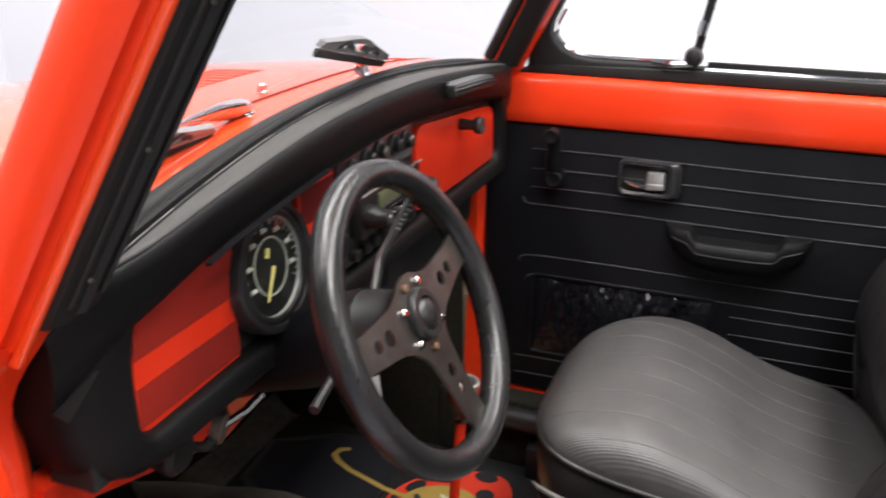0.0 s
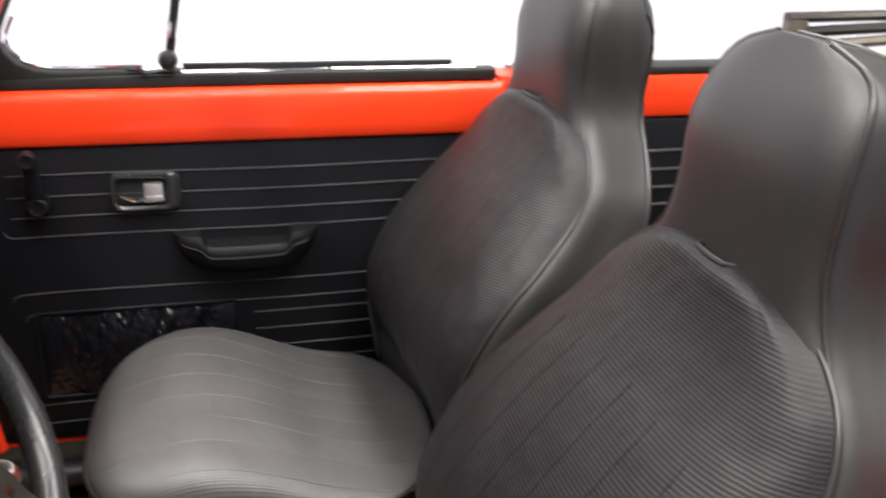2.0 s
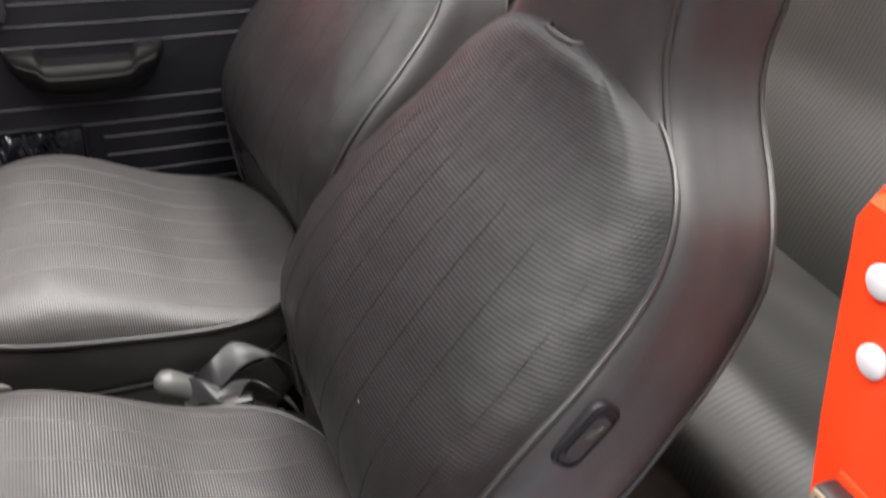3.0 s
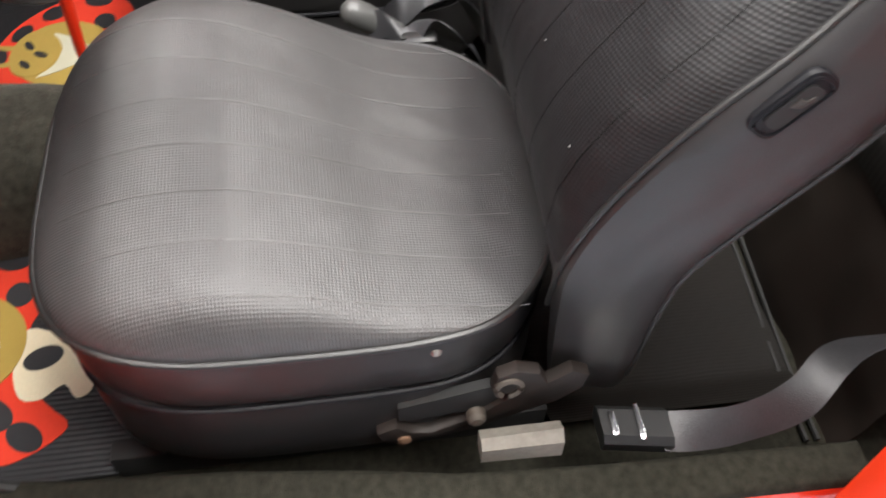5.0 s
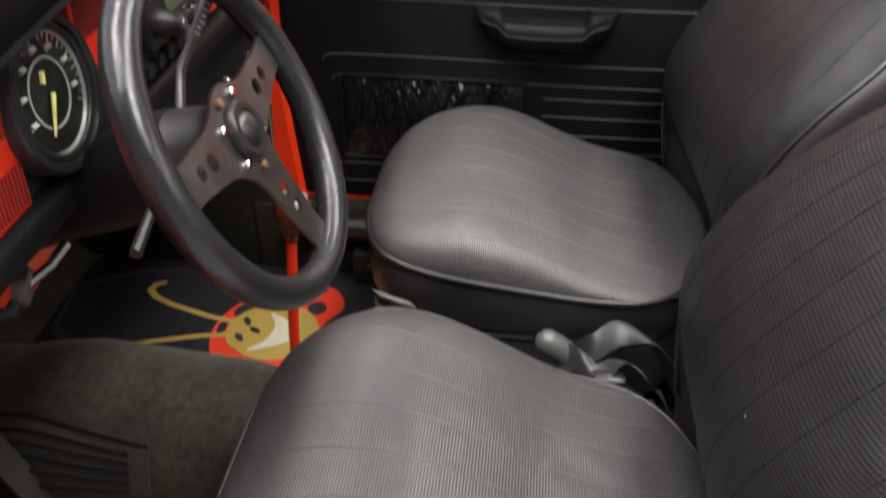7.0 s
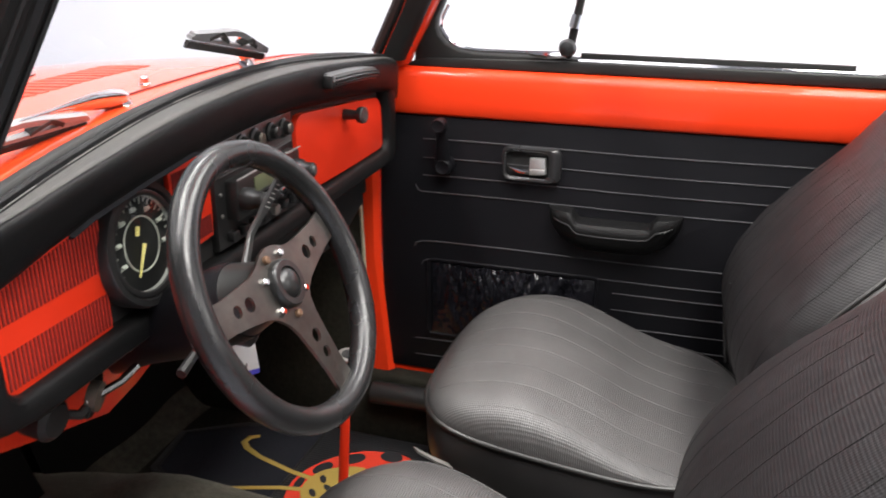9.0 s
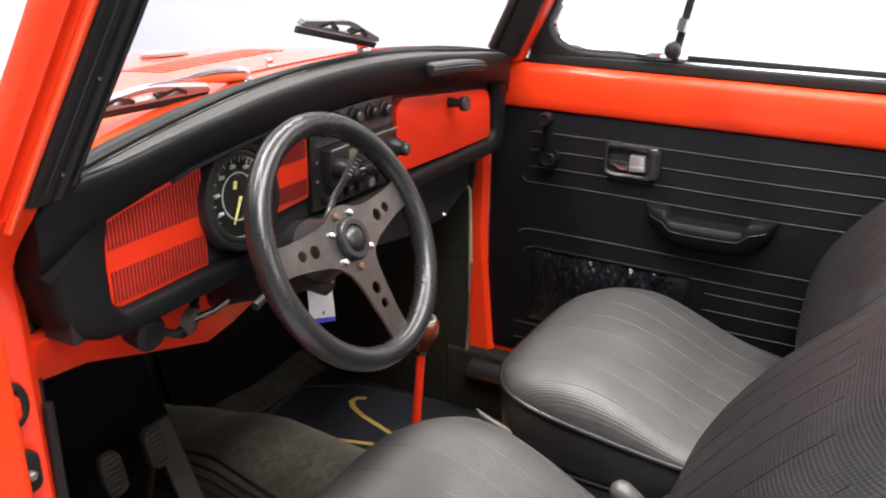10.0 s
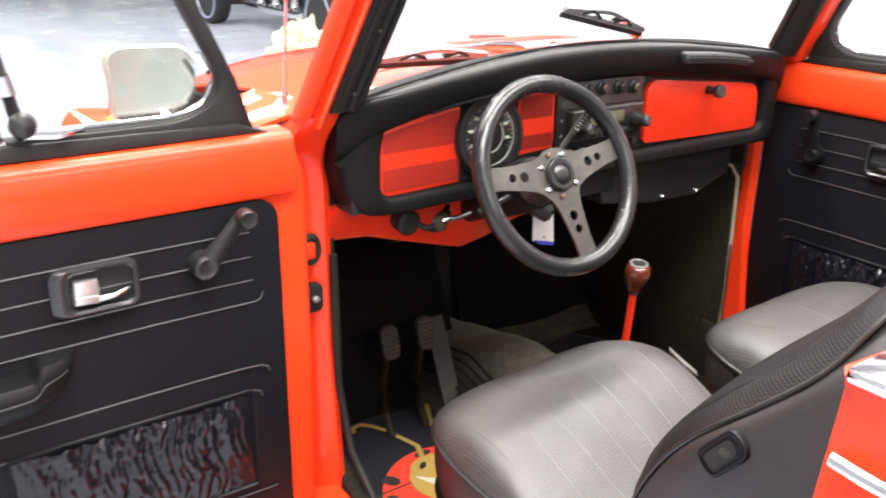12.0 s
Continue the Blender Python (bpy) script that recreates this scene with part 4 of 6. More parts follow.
part("dial_rim", loft([[C + axis * h + r * (math.cos(a) * Vector((1, 0, 0)) + math.sin(a) * axis.cross(Vector((1, 0, 0)))) for r, h in ((0.0545, 0.0045), (0.0550, 0.0056), (0.0588, 0.0108), (0.0606, 0.0108), (0.0606, 0.0045))] for a in np.linspace(0, math.tau, 56, endpoint=False)], wrap=True), DIAL_RIM, sp, "pale dial rim")
up_v = Vector((1, 0, 0)).cross(axis)
up_v = up_v if up_v.z > 0 else -up_v
for k in range(28):
    a = radians(-120 + 240 * k / 27)
    r0, r1 = (0.046, 0.0535) if k % 2 else (0.0495, 0.0535)
    dv = Vector((math.sin(a), 0, 0)) + up_v * math.cos(a)
    part("tick", tube([C + axis * 0.0048 + dv * r0, C + axis * 0.0048 + dv * r1], 0.0008, 5), GAUGE_MARK, sp)
    if k % 4 == 1:
        m = C + axis * 0.0048 + dv * 0.0415
        part("numeral_bar", tube([m - Vector((0.0042, 0, 0)), m + Vector((0.0042, 0, 0))], 0.0030, 4), GAUGE_MARK, sp)
part("inner_ring", loft([[C + axis * 0.005 + (0.032 + 0.0012 * math.cos(q)) * (math.cos(a) * Vector((1, 0, 0)) + math.sin(a) * up_v) + axis * 0.001 * math.sin(q) for q in np.linspace(0, math.tau, 5, endpoint=False)] for a in np.linspace(0, math.tau, 40, endpoint=False)], wrap=True), GAUGE_MARK, sp)
part("needle", tube([C + axis * 0.008, C + axis * 0.008 + Vector((-0.020, 0, 0)) - up_v * 0.034], [0.0024, 0.0012], 6), NEEDLE, sp, "yellow needle")
part("fuel_needle", tube([C + axis * 0.007 + Vector((-0.008, 0, 0)) + up_v * 0.012, C + axis * 0.007 + Vector((-0.004, 0, 0)) + up_v * 0.022], 0.0025, 6), NEEDLE, sp, "pale fuel gauge needle")
part("dial_glass", lathe([(0.0585, 0.0), (0.050, 0.003), (0.0, 0.004)], C + axis * 0.010, axis, 40), GLASS, sp).visible_shadow = False
part("hood_lip", loft([[Vector((x, y + a, z + b)) for a, b in ((0.004, -0.001), (-0.002, 0.0), (-0.003, 0.0015), (0.004, 0.003))] for x, y, z in ((-0.43, 0.256, 0.864), (-0.40, 0.254, 0.872), (-0.30, 0.252, 0.884), (-0.21, 0.252, 0.892), (-0.195, 0.256, 0.890))]), VINYL, dash)
# instrument panel round the radio
rp = part("radio_panel", prism([(-0.130, 0.735), (0.100, 0.730), (0.102, 0.80)] + top_line(-0.130, 0.100), lambda a, b, d: Vector((a, d, b)), 0.294, 0.280, 0.003), PLASTIC, dash, "black instrument panel")
radio = part("radio", box(-0.105, 0.085, 0.262, 0.29, 0.772, 0.828, 0.004), PLASTIC, dash, "old black car radio")
part("radio_scale", box(-0.060, 0.030, 0.2595, 0.262, 0.800, 0.822, 0.001), RADIO_SCALE, radio, "greenish tuning scale")
part("radio_trim", box(-0.066, 0.036, 0.2585, 0.2615, 0.794, 0.797, 0.0), CHROME, radio)
for k in range(5):
    part("push_button", box(-0.058 + 0.019 * k, -0.043 + 0.019 * k, 0.250, 0.262, 0.778, 0.789, 0.0015), CHROME if k % 2 else PLASTIC, radio)
for x, z in ((-0.088, 0.800), (0.066, 0.800)):
    kb = part("radio_knob", lathe([(0.016, 0), (0.016, 0.012), (0.012, 0.018), (0.012, 0.03), (0.010, 0.032)], (x, 0.262, z), (0, -1, 0), 20), PLASTIC, radio)
    part("knob_cap", lathe([(0.0075, 0), (0.0065, 0.002)], (x, 0.230, z), (0, -1, 0), 14), VENT, kb)
for x, z, m in ((-0.095, 0.862, PLASTIC), (-0.055, 0.866, PLASTIC), (-0.017, 0.866, DULL_DARK), (0.030, 0.864, PLASTIC), (0.070, 0.861, STEEL)):
    sw = part("switch_knob", lathe([(0.0145, 0), (0.0145, 0.003), (0.0105, 0.005), (0.0095, 0.013)], (x, 0.280, z), (0, -1, 0), 18), PLASTIC, dash)
    part("switch_cap", lathe([(0.0085, 0), (0.007, 0.002)], (x, 0.2670, z), (0, -1, 0), 12), m, sw)
part("radio_bezel", loft([[Vector((x, 0.2615 + b, z + a)) for a, b in ((-0.0012, 0.0), (0.0, -0.0022), (0.0012, 0.0))] for x, z in ((-0.105, 0.830), (0.0, 0.831), (0.085, 0.830))]), DULL, radio, "worn chrome bezel")
for k in range(4):
    part("panel_rib", tube([(-0.120, 0.2795, 0.836 + 0.004 * k), (0.094, 0.2795, 0.836 + 0.004 * k)], 0.0011, 5), VENT, rp)
for x, z in ((-0.118, 0.812), (0.093, 0.816), (-0.118, 0.782), (0.093, 0.780)):
    part("panel_screw", lathe([(0.0032, 0), (0.003, 0.0015), (0.001, 0.002)], (x, 0.2800, z), (0, -1, 0), 10), DULL, rp)
for k in range(7):
    part("toggle", box(-0.11 + 0.03 * k, -0.094 + 0.03 * k, 0.268, 0.284, 0.742, 0.757, 0.003), PLASTIC if k != 4 else DULL, dash)
part("warning_lamp", lathe([(0.008, 0), (0.006, 0.005)], (0.03, 0.28, 0.715), (0, -1, 0), 14), BUG_RED, dash, "red warning lamp")
# ribbed air vent bar
vent = part("air_vent", loft([[Vector((0.178 + 0.25 * s, 0.254 + a + 0.018 * s**3, 0.912 - 0.016 * s - 0.012 * s**3 + b)) for a, b in ((0.004, 0.013), (-0.008, 0.010), (-0.012, 0.0), (-0.008, -0.010), (0.004, -0.012))] for s in np.linspace(0, 1, 12)]), VENT, dash, "grey ribbed air vent bar")
part("vent_end", box(0.173, 0.181, 0.242, 0.262, 0.900, 0.923, 0.004), PLASTIC, vent)
for b in (-0.005, 0.0, 0.005):
    part("vent_rib", tube([(0.186 + 0.235 * s, 0.2415 + 0.018 * s**3, 0.912 - 0.016 * s - 0.012 * s**3 + b) for s in np.linspace(0, 1, 10)], 0.0012, 5), RUBBER, vent)
# under the dash
part("red_under_panel", loft([[Vector((x, 0.335 + a, z)) for a, z in ((0.0, 0.70), (0.02, b + 0.012), (0.03, b), (0.04, b), (0.034, b + 0.02), (0.03, 0.70))] for x, b in ((-0.585, 0.635), (-0.50, 0.628), (-0.42, 0.603), (-0.36, 0.585), (-0.29, 0.565), (-0.23, 0.575), (-0.15, 0.60), (0.0, 0.625), (0.10, 0.64))]), RED_DASH, dash, "red metal under-dash panel")
heater = part("under_dash_box", prism([(0.02, 0.70), (0.46, 0.70), (0.45, 0.62), (0.34, 0.582), (0.20, 0.585), (0.04, 0.61)], lambda a, b, d: Vector((a, d, b)), 0.31, 0.50, 0.008), PLASTIC, dash, "black box under the dash")
for x, z in ((0.225, 0.596), (0.339, 0.592)):
    part("bolt", lathe([(0.006, 0), (0.006, 0.003), (0.003, 0.006)], (x, 0.3105, z), (0, -1, 0), 12), CHROME, heater)
part("ashtray", box(-0.10, 0.06, 0.300, 0.34, 0.640, 0.70, 0.006), PLASTIC, dash)
# loose switch and wiring
wire = part("wiring_loom", tube([(-0.44, 0.32, 0.66), (-0.41, 0.30, 0.645), (-0.38, 0.30, 0.652), (-0.36, 0.31, 0.675), (-0.385, 0.295, 0.66), (-0.40, 0.30, 0.64), (-0.37, 0.31, 0.635), (-0.35, 0.32, 0.66)], 0.006, 8), RUBBER, dash, "loose wiring")
part("connector", lathe([(0.018, 0), (0.018, 0.012), (0.012, 0.014)], (-0.385, 0.305, 0.655), (0.3, -1, -0.2), 16), DULL_DARK, wire)
part("relay", lathe([(0.022, 0), (0.024, 0.03), (0.018, 0.036)], (-0.45, 0.33, 0.665), (0, -1, -0.1), 18), RUBBER, dash)

# ---- steering wheel ----
W0 = Vector((-0.273, 0.112, 0.770))
tilt = 0.449
WN = Vector((0, -math.cos(tilt), math.sin(tilt)))
WU = Vector((1, 0, 0))
WV = WN.cross(WU)
WV = WV if WV.z > 0 else -WV
wheel = thing("steering_wheel", W0, "sports steering wheel with black rim and steel spokes", "steering wheel")


def on_wheel(a, b, d):
    return W0 + WU * a + WV * b + WN * d


part("rim", loft([[on_wheel((0.157 + 0.0155 * math.cos(q)) * math.cos(a), (0.157 + 0.0155 * math.cos(q)) * math.sin(a), (0.0155 + 0.0018 * math.cos(18 * 0 + a * 0)) * math.sin(q)) for q in np.linspace(0, math.tau, 16, endpoint=False)] for a in np.linspace(0, math.tau, 96, endpoint=False)], wrap=True), WHEEL_RIM, wheel, "glossy worn black rim")
plate = []
SPOKES = [radians(a) for a in (11, 175, 279.5)]
for a0 in SPOKES:
    for t, r in ((-0.70, 0.049), (-0.44, 0.060), (-0.26, 0.085), (-0.165, 0.115), (-0.13, 0.148)):
        plate.append((r * math.cos(a0 + t), r * math.sin(a0 + t)))
    # two round holes, joined to the hidden outer end by a hairline cut
    hole = [(0.148, -0.0001)] + [(0.097 + 0.0072 * math.cos(q), -0.0072 * math.sin(q) - 0.0001) for q in np.linspace(0, math.pi, 11)]
    hole += [(0.073 + 0.0085 * math.cos(q), -0.0085 * math.sin(q) + (0.0001 if q > 3 else -0.0001)) for q in np.linspace(0, math.tau, 22)]
    hole += [(0.097 + 0.0072 * math.cos(q), 0.0072 * math.sin(q) + 0.0001) for q in np.linspace(math.pi, 0, 11)] + [(0.148, 0.0001)]
    plate += [(r * math.cos(a0) - s * math.sin(a0), r * math.sin(a0) + s * math.cos(a0)) for r, s in hole]
    for t, r in ((0.13, 0.148), (0.165, 0.115), (0.26, 0.085), (0.44, 0.060), (0.70, 0.049)):
        plate.append((r * math.cos(a0 + t), r * math.sin(a0 + t)))
    if a0 < 1:
        plate += [(0.047 * math.cos(radians(a)), 0.047 * math.sin(radians(a))) for a in (62, 75, 93, 111, 124)]
spk = part("spokes", prism(plate, on_wheel, -0.004, 0.0), STEEL, wheel, "worn brushed steel three-spoke plate")
for k, a in enumerate(radians(b) for b in (62, 155, 110, 218, 329, 265)):
    part("hub_bolt", lathe([(0.0048, 0), (0.0048, 0.004), (0.003, 0.0055)], on_wheel(0.037 * math.cos(a), 0.037 * math.sin(a), 0.0), WN, 10), CHROME if k not in (2, 5) else RUST, wheel)
part("horn_button", lathe([(0.029, 0), (0.029, 0.006), (0.026, 0.010), (0.019, 0.010), (0.018, 0.006), (0.015, 0.011), (0.008, 0.014), (0.0, 0.0145)], on_wheel(0, 0, 0), WN, 36), PLASTIC, wheel, "black horn button")
part("hub_boss", lathe([(0.035, 0), (0.034, -0.02), (0.045, -0.06)], on_wheel(0, 0, -0.003), WN, 30), PLASTIC, wheel)
column = thing("steering_column", on_wheel(0, 0, -0.06), "black steering column shroud with stalks", "steering column")
part("shroud", lathe([(0.046, 0), (0.048, -0.02), (0.045, -0.10), (0.036, -0.16), (0.030, -0.30), (0.030, -0.55)], on_wheel(0, 0, -0.06), WN, 28), VINYL, column)
s0, s1, s2 = on_wheel(0.03, 0.0, -0.085), Vector((-0.186, 0.2, 0.79)), Vector((-0.149, 0.17, 0.861))
along_stalk = (s2 - s1).normalized()
face_stalk = Vector((-0.35, -0.88, -0.2))
face_stalk = (face_stalk - along_stalk * face_stalk.dot(along_stalk)).normalized()
side_stalk = along_stalk.cross(face_stalk)
st = part("wiper_stalk", loft([[c + side_stalk * a * w + face_stalk * b * h for a, b in ((-1, -0.5), (-0.7, -1), (0.7, -1), (1, -0.5), (1, 0.6), (0.8, 1), (-0.8, 1), (-1, 0.6))] for c, w, h in ((s0, 0.005, 0.005), (s1.lerp(s0, 0.15), 0.0042, 0.004), (s1, 0.0042, 0.0035), (s1.lerp(s2, 0.32), 0.0046, 0.0032), (s1.lerp(s2, 0.40), 0.0066, 0.0034), (s1.lerp(s2, 0.96), 0.0072, 0.0034), (s2, 0.0060, 0.0024))]), VENT, column, "flat grey wiper stalk with white marks")
for k in range(7):
    p = s1.lerp(s2, 0.46 + 0.072 * k) + face_stalk * 0.0036
    part("marking", tube([p - side_stalk * 0.0042, p + side_stalk * (0.001 if k % 2 else 0.0042)], 0.0007, 5), PAPER, st)
part("turn_stalk", tube([on_wheel(-0.03, -0.01, -0.085), on_wheel(-0.07, -0.02, -0.09), on_wheel(-0.115, -0.03, -0.09)], [0.006, 0.005, 0.006], 8), PLASTIC, column, "black turn signal stalk")
part("choke_rod", tube([(-0.40, 0.30, 0.655), (-0.355, 0.285, 0.66), (-0.33, 0.28, 0.668)], 0.005, 8), CHROME, dash, "chrome pull rod")
lock = part("ignition_lock", lathe([(0.018, 0), (0.018, 0.04), (0.012, 0.045)], on_wheel(0.03, -0.03, -0.13), (0.6, -0.5, -0.4), 18), PLASTIC, column)
tag = thing("key_tag", (-0.213, 0.21, 0.675), "white card key tag with blue edge", "tag")
part("card", prism([(-0.233, 0.6105), (-0.194, 0.6065), (-0.194, 0.676), (-0.230, 0.678)], lambda a, b, d: Vector((-0.212 + 0.85 * (a + 0.212), d + 0.1 * (b - 0.64) - 0.53 * (a + 0.212), b)), 0.2095, 0.2105), PAPER, tag)
part("blue_strip", prism([(-0.222, 0.604), (-0.195, 0.602), (-0.194, 0.6085), (-0.232, 0.6125)], lambda a, b, d: Vector((-0.212 + 0.85 * (a + 0.212), d + 0.1 * (b - 0.64) - 0.53 * (a + 0.212), b)), 0.2093, 0.2107), BLUE, tag)
part("hole", lathe([(0.003, 0), (0.003, 0.0006)], (-0.211, 0.207, 0.618), (0, -1, 0), 10), BLACK, tag)
part("string", tube([(-0.21, 0.213, 0.677), (-0.212, 0.22, 0.69), (-0.22, 0.24, 0.705)], 0.0012, 5), PAPER, tag)

# ---- seats ----
SEAM_DARK = material("dark_pressed_seam", (0.002, 0.002, 0.002), 0.8, spec=0.1)
SEAM_LINE = material("worn_seat_seam", (0.075, 0.072, 0.07), 0.5)
HX, YC, HY = 0.247, -0.116, 0.270
PIPE_Z = [(-0.40, 0.338), (-0.30, 0.341), (-0.20, 0.346), (-0.12, 0.354), (-0.05, 0.362), (0.05, 0.372), (0.16, 0.378)]
TOP_Z = [(-0.40, 0.338), (-0.34, 0.342), (-0.28, 0.350), (-0.20, 0.372), (-0.15, 0.393), (-0.10, 0.413), (-0.05, 0.428), (0.0, 0.433), (0.05, 0.430), (0.10, 0.422), (0.16, 0.408)]
FRONT = [(0.19, -0.362), (0.26, -0.352), (0.33, -0.345), (0.40, -0.338), (0.46, -0.336), (0.53, -0.350), (0.60, -0.382), (0.66, -0.425), (0.72, -0.485), (0.78, -0.540), (0.84, -0.568), (0.88, -0.577), (0.95, -0.580), (1.02, -0.585), (1.10, -0.622)]
WIDTH = [(0.19, 0.222), (0.26, 0.230), (0.33, 0.235), (0.40, 0.246), (0.50, 0.258), (0.60, 0.264), (0.66, 0.264), (0.70, 0.259), (0.76, 0.241), (0.80, 0.224), (0.835, 0.196), (0.865, 0.165), (0.895, 0.143), (0.93, 0.132), (0.97, 0.131), (1.02, 0.130), (1.06, 0.119), (1.085, 0.094), (1.10, 0.04)]
THICK = [(0.19, 0.118), (0.26, 0.130), (0.33, 0.14), (0.45, 0.153), (0.60, 0.183), (0.70, 0.168), (0.75, 0.155), (0.80, 0.138), (0.85, 0.136), (0.92, 0.140), (1.0, 0.150), (1.05, 0.132), (1.085, 0.095), (1.10, 0.04)]
PUFF = [(0.345, -0.404), (0.40, -0.386), (0.45, -0.360), (0.50, -0.338), (0.55, -0.335), (0.60, -0.351), (0.66, -0.390), (0.73, -0.446), (0.80, -0.510), (0.845, -0.543), (0.875, -0.558), (0.893, -0.566), (0.90, -0.575)]
PANEL_W = [(0.345, 0.205), (0.42, 0.230), (0.5, 0.246), (0.60, 0.253), (0.66, 0.253), (0.70, 0.249), (0.76, 0.233), (0.80, 0.217), (0.83, 0.199), (0.855, 0.172), (0.88, 0.130), (0.893, 0.090), (0.90, 0.040)]


def seat_rim(a, k=1.0):
    """The cushion's outline about its middle: rounded in front, a shallow arc behind."""
    c, s = math.cos(a), math.sin(a)
    n = 3.7 if s > 0 else 6.0
    r = (abs(c) ** n + abs(s) ** n) ** (-1 / n)
    x = HX * r * c
    y = HY * r * s if s > 0 else 0.212 * r * s - 0.072 * (1 - (x / HX) ** 2) * min(1, -s * r)
    x *= 1 - 0.02 * max(0, -s * r) ** 2
    return x * k, y * k


RIM_ANGLES, RIM_RADII = zip(*sorted((math.atan2(y, x), math.hypot(x, y)) for x, y in (seat_rim(math.tau * q / 720) for q in range(720))))


def ridge(x, y, x0, y0, x1, y1, w, h):
    """A soft fold along a line of the plan."""
    d = Vector((x1 - x0, y1 - y0))
    t = ((x - x0) * d.x + (y - y0) * d.y) / d.length_squared
    if not -0.2 < t < 1.2:
        return 0.0
    off = ((x - x0) * d.y - (y - y0) * d.x) / d.length
    return h * math.exp(-(off / w) ** 2) * max(0, math.sin(math.pi * (t + 0.2) / 1.4))


def front_seat(cx, dy, sag, crown, folds, label):
    """A seat with its cushion middle at cx, pushed by dy, its rear sagging to one side and its front crowned."""
    seat = thing("front_seat", (cx, -0.10 + dy, 0), label, "car seat", "front seats")

    def roll(x, y):
        return -sag * x / HX * min(1, max(0, -y / 0.25))

    def pipe_z(x, y):
        return smooth_table(PIPE_Z, y + YC) + roll(x, y + YC)

    def top_z(x, y):
        a = math.atan2(y, x)
        k = min(1, math.hypot(x, y) / float(np.interp(a, RIM_ANGLES, RIM_RADII)))
        ahead = max(0, math.sin(a))
        p = 13.0 - 8.4 * ahead
        edge = (1 - k**p) ** (0.5 + 0.06 * ahead)
        base = pipe_z(x, y)
        lift = max(0.006, smooth_table(TOP_Z, y + YC) + roll(x, y + YC) - base)
        dome = 0.004 * (1 - (x / HX) ** 2) * edge
        wear = 0.002 * noise.noise(Vector((x * 9, y * 9, 3 + cx))) * edge
        wear += crown * min(1, max(0, (x / HX + 0.6) / 1.2)) * min(1, max(0, (y + YC + 0.22) / 0.25)) * edge
        for f in folds:
            wear += 0.6 * ridge(x, y + YC, *f) * edge
        return base + lift * edge + dome + wear

    angs = [math.tau * k / 128 for k in range(128)]

    def put(x, y, z):
        return Vector((cx + x, YC + dy + y, z))

    ks = [1 - (q / 44) ** 1.55 for q in range(44)]
    part("seat_cushion", loft([[(lambda p: put(*p, top_z(*p)))(seat_rim(a, k)) for a in angs] for k in ks]), LIT_SEAT_RIB, seat, "ribbed grey-black vinyl cushion top")
    part("seat_piping", tube([(lambda p: put(*p, pipe_z(*p) - 0.001))(seat_rim(a, 1.005)) for a in angs], 0.0042, 8, closed=True), PIPING, seat, "worn pale piping")

    def skirt(z, k, wrinkle=0.0):
        out = []
        for a in angs:
            x, y = seat_rim(a, k)
            t = max(0, (z - 0.12) / 0.25)
            b = wrinkle * noise.noise(Vector((a * 5, z * 18, cx)))
            out.append(put(x * (1 + b), y * (1 + b), 0.12 + t * (pipe_z(x, y) - 0.12)))
        return out

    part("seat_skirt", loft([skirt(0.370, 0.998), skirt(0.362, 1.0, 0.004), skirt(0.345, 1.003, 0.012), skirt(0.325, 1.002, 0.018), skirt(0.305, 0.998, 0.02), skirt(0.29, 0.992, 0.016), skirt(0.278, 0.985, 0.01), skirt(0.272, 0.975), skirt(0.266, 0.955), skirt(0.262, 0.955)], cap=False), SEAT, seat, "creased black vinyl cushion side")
    part("skirt_welt", tube([(lambda p: put(*p, 0.262))(seat_rim(a, 0.985)) for a in angs], 0.0035, 8, closed=True), VINYL, seat)
    part("lower_skirt", loft([skirt(0.264, 0.96), skirt(0.262, 0.985), skirt(0.25, 0.988, 0.006), skirt(0.21, 0.990, 0.008), skirt(0.18, 0.990, 0.008), skirt(0.145, 0.985, 0.004), skirt(0.128, 0.96)]), SEAT, seat, "black vinyl lower cushion side")
    part("seat_base", box(cx - 0.19, cx + 0.19, -0.32 + dy, 0.09 + dy, 0.05, 0.17, 0.01), BLACK, seat)
    for dx in (-0.17, 0.17):
        part("seat_rail", box(cx + dx - 0.015, cx + dx + 0.015, -0.40 + dy, 0.16 + dy, 0.0, 0.055, 0.004), BLACK, seat)
    for k in range(8):
        x = -0.226 + 0.0605 * k + 0.014
        y1 = 0.235 if 0 < k < 7 else 0.15
        part("seam", tube([put(x + 0.001 * math.sin(14 * y + k), y, top_z(x, y) + 0.0002) for y in np.linspace(-0.225, y1, 40)], [0.0007 + 0.0004 * noise.noise(Vector((k, q * 0.35, 0))) for q in range(40)], 5), SEAM_LINE, seat)

    def back_ring(z, n=48):
        w, yf, th = smooth_table(WIDTH, z), smooth_table(FRONT, z) - 0.004, smooth_table(THICK, z)
        out = []
        for k in range(n):
            a = math.tau * k / n
            c, s = math.cos(a), math.sin(a)
            e = 7.0 - 2.4 * min(1, max(0, (z - 0.70) / 0.25))
            r = (abs(c) ** e + abs(s) ** e) ** (-1 / e)
            cup = 0.058 * min(1, max(0, (0.56 - z) / 0.16)) * max(0, 1 - (r * c) ** 2) if s > 0 else 0.0
            dent = 0.003 * noise.noise(Vector((c * 3, s * 3 + cx, z * 9)))
            out.append(Vector((cx + (w + dent) * r * c, yf + dy - cup - th / 2 + th / 2 * r * s, z - 0.25 * (th / 2 - th / 2 * r * s) * 0.6)))
        return out

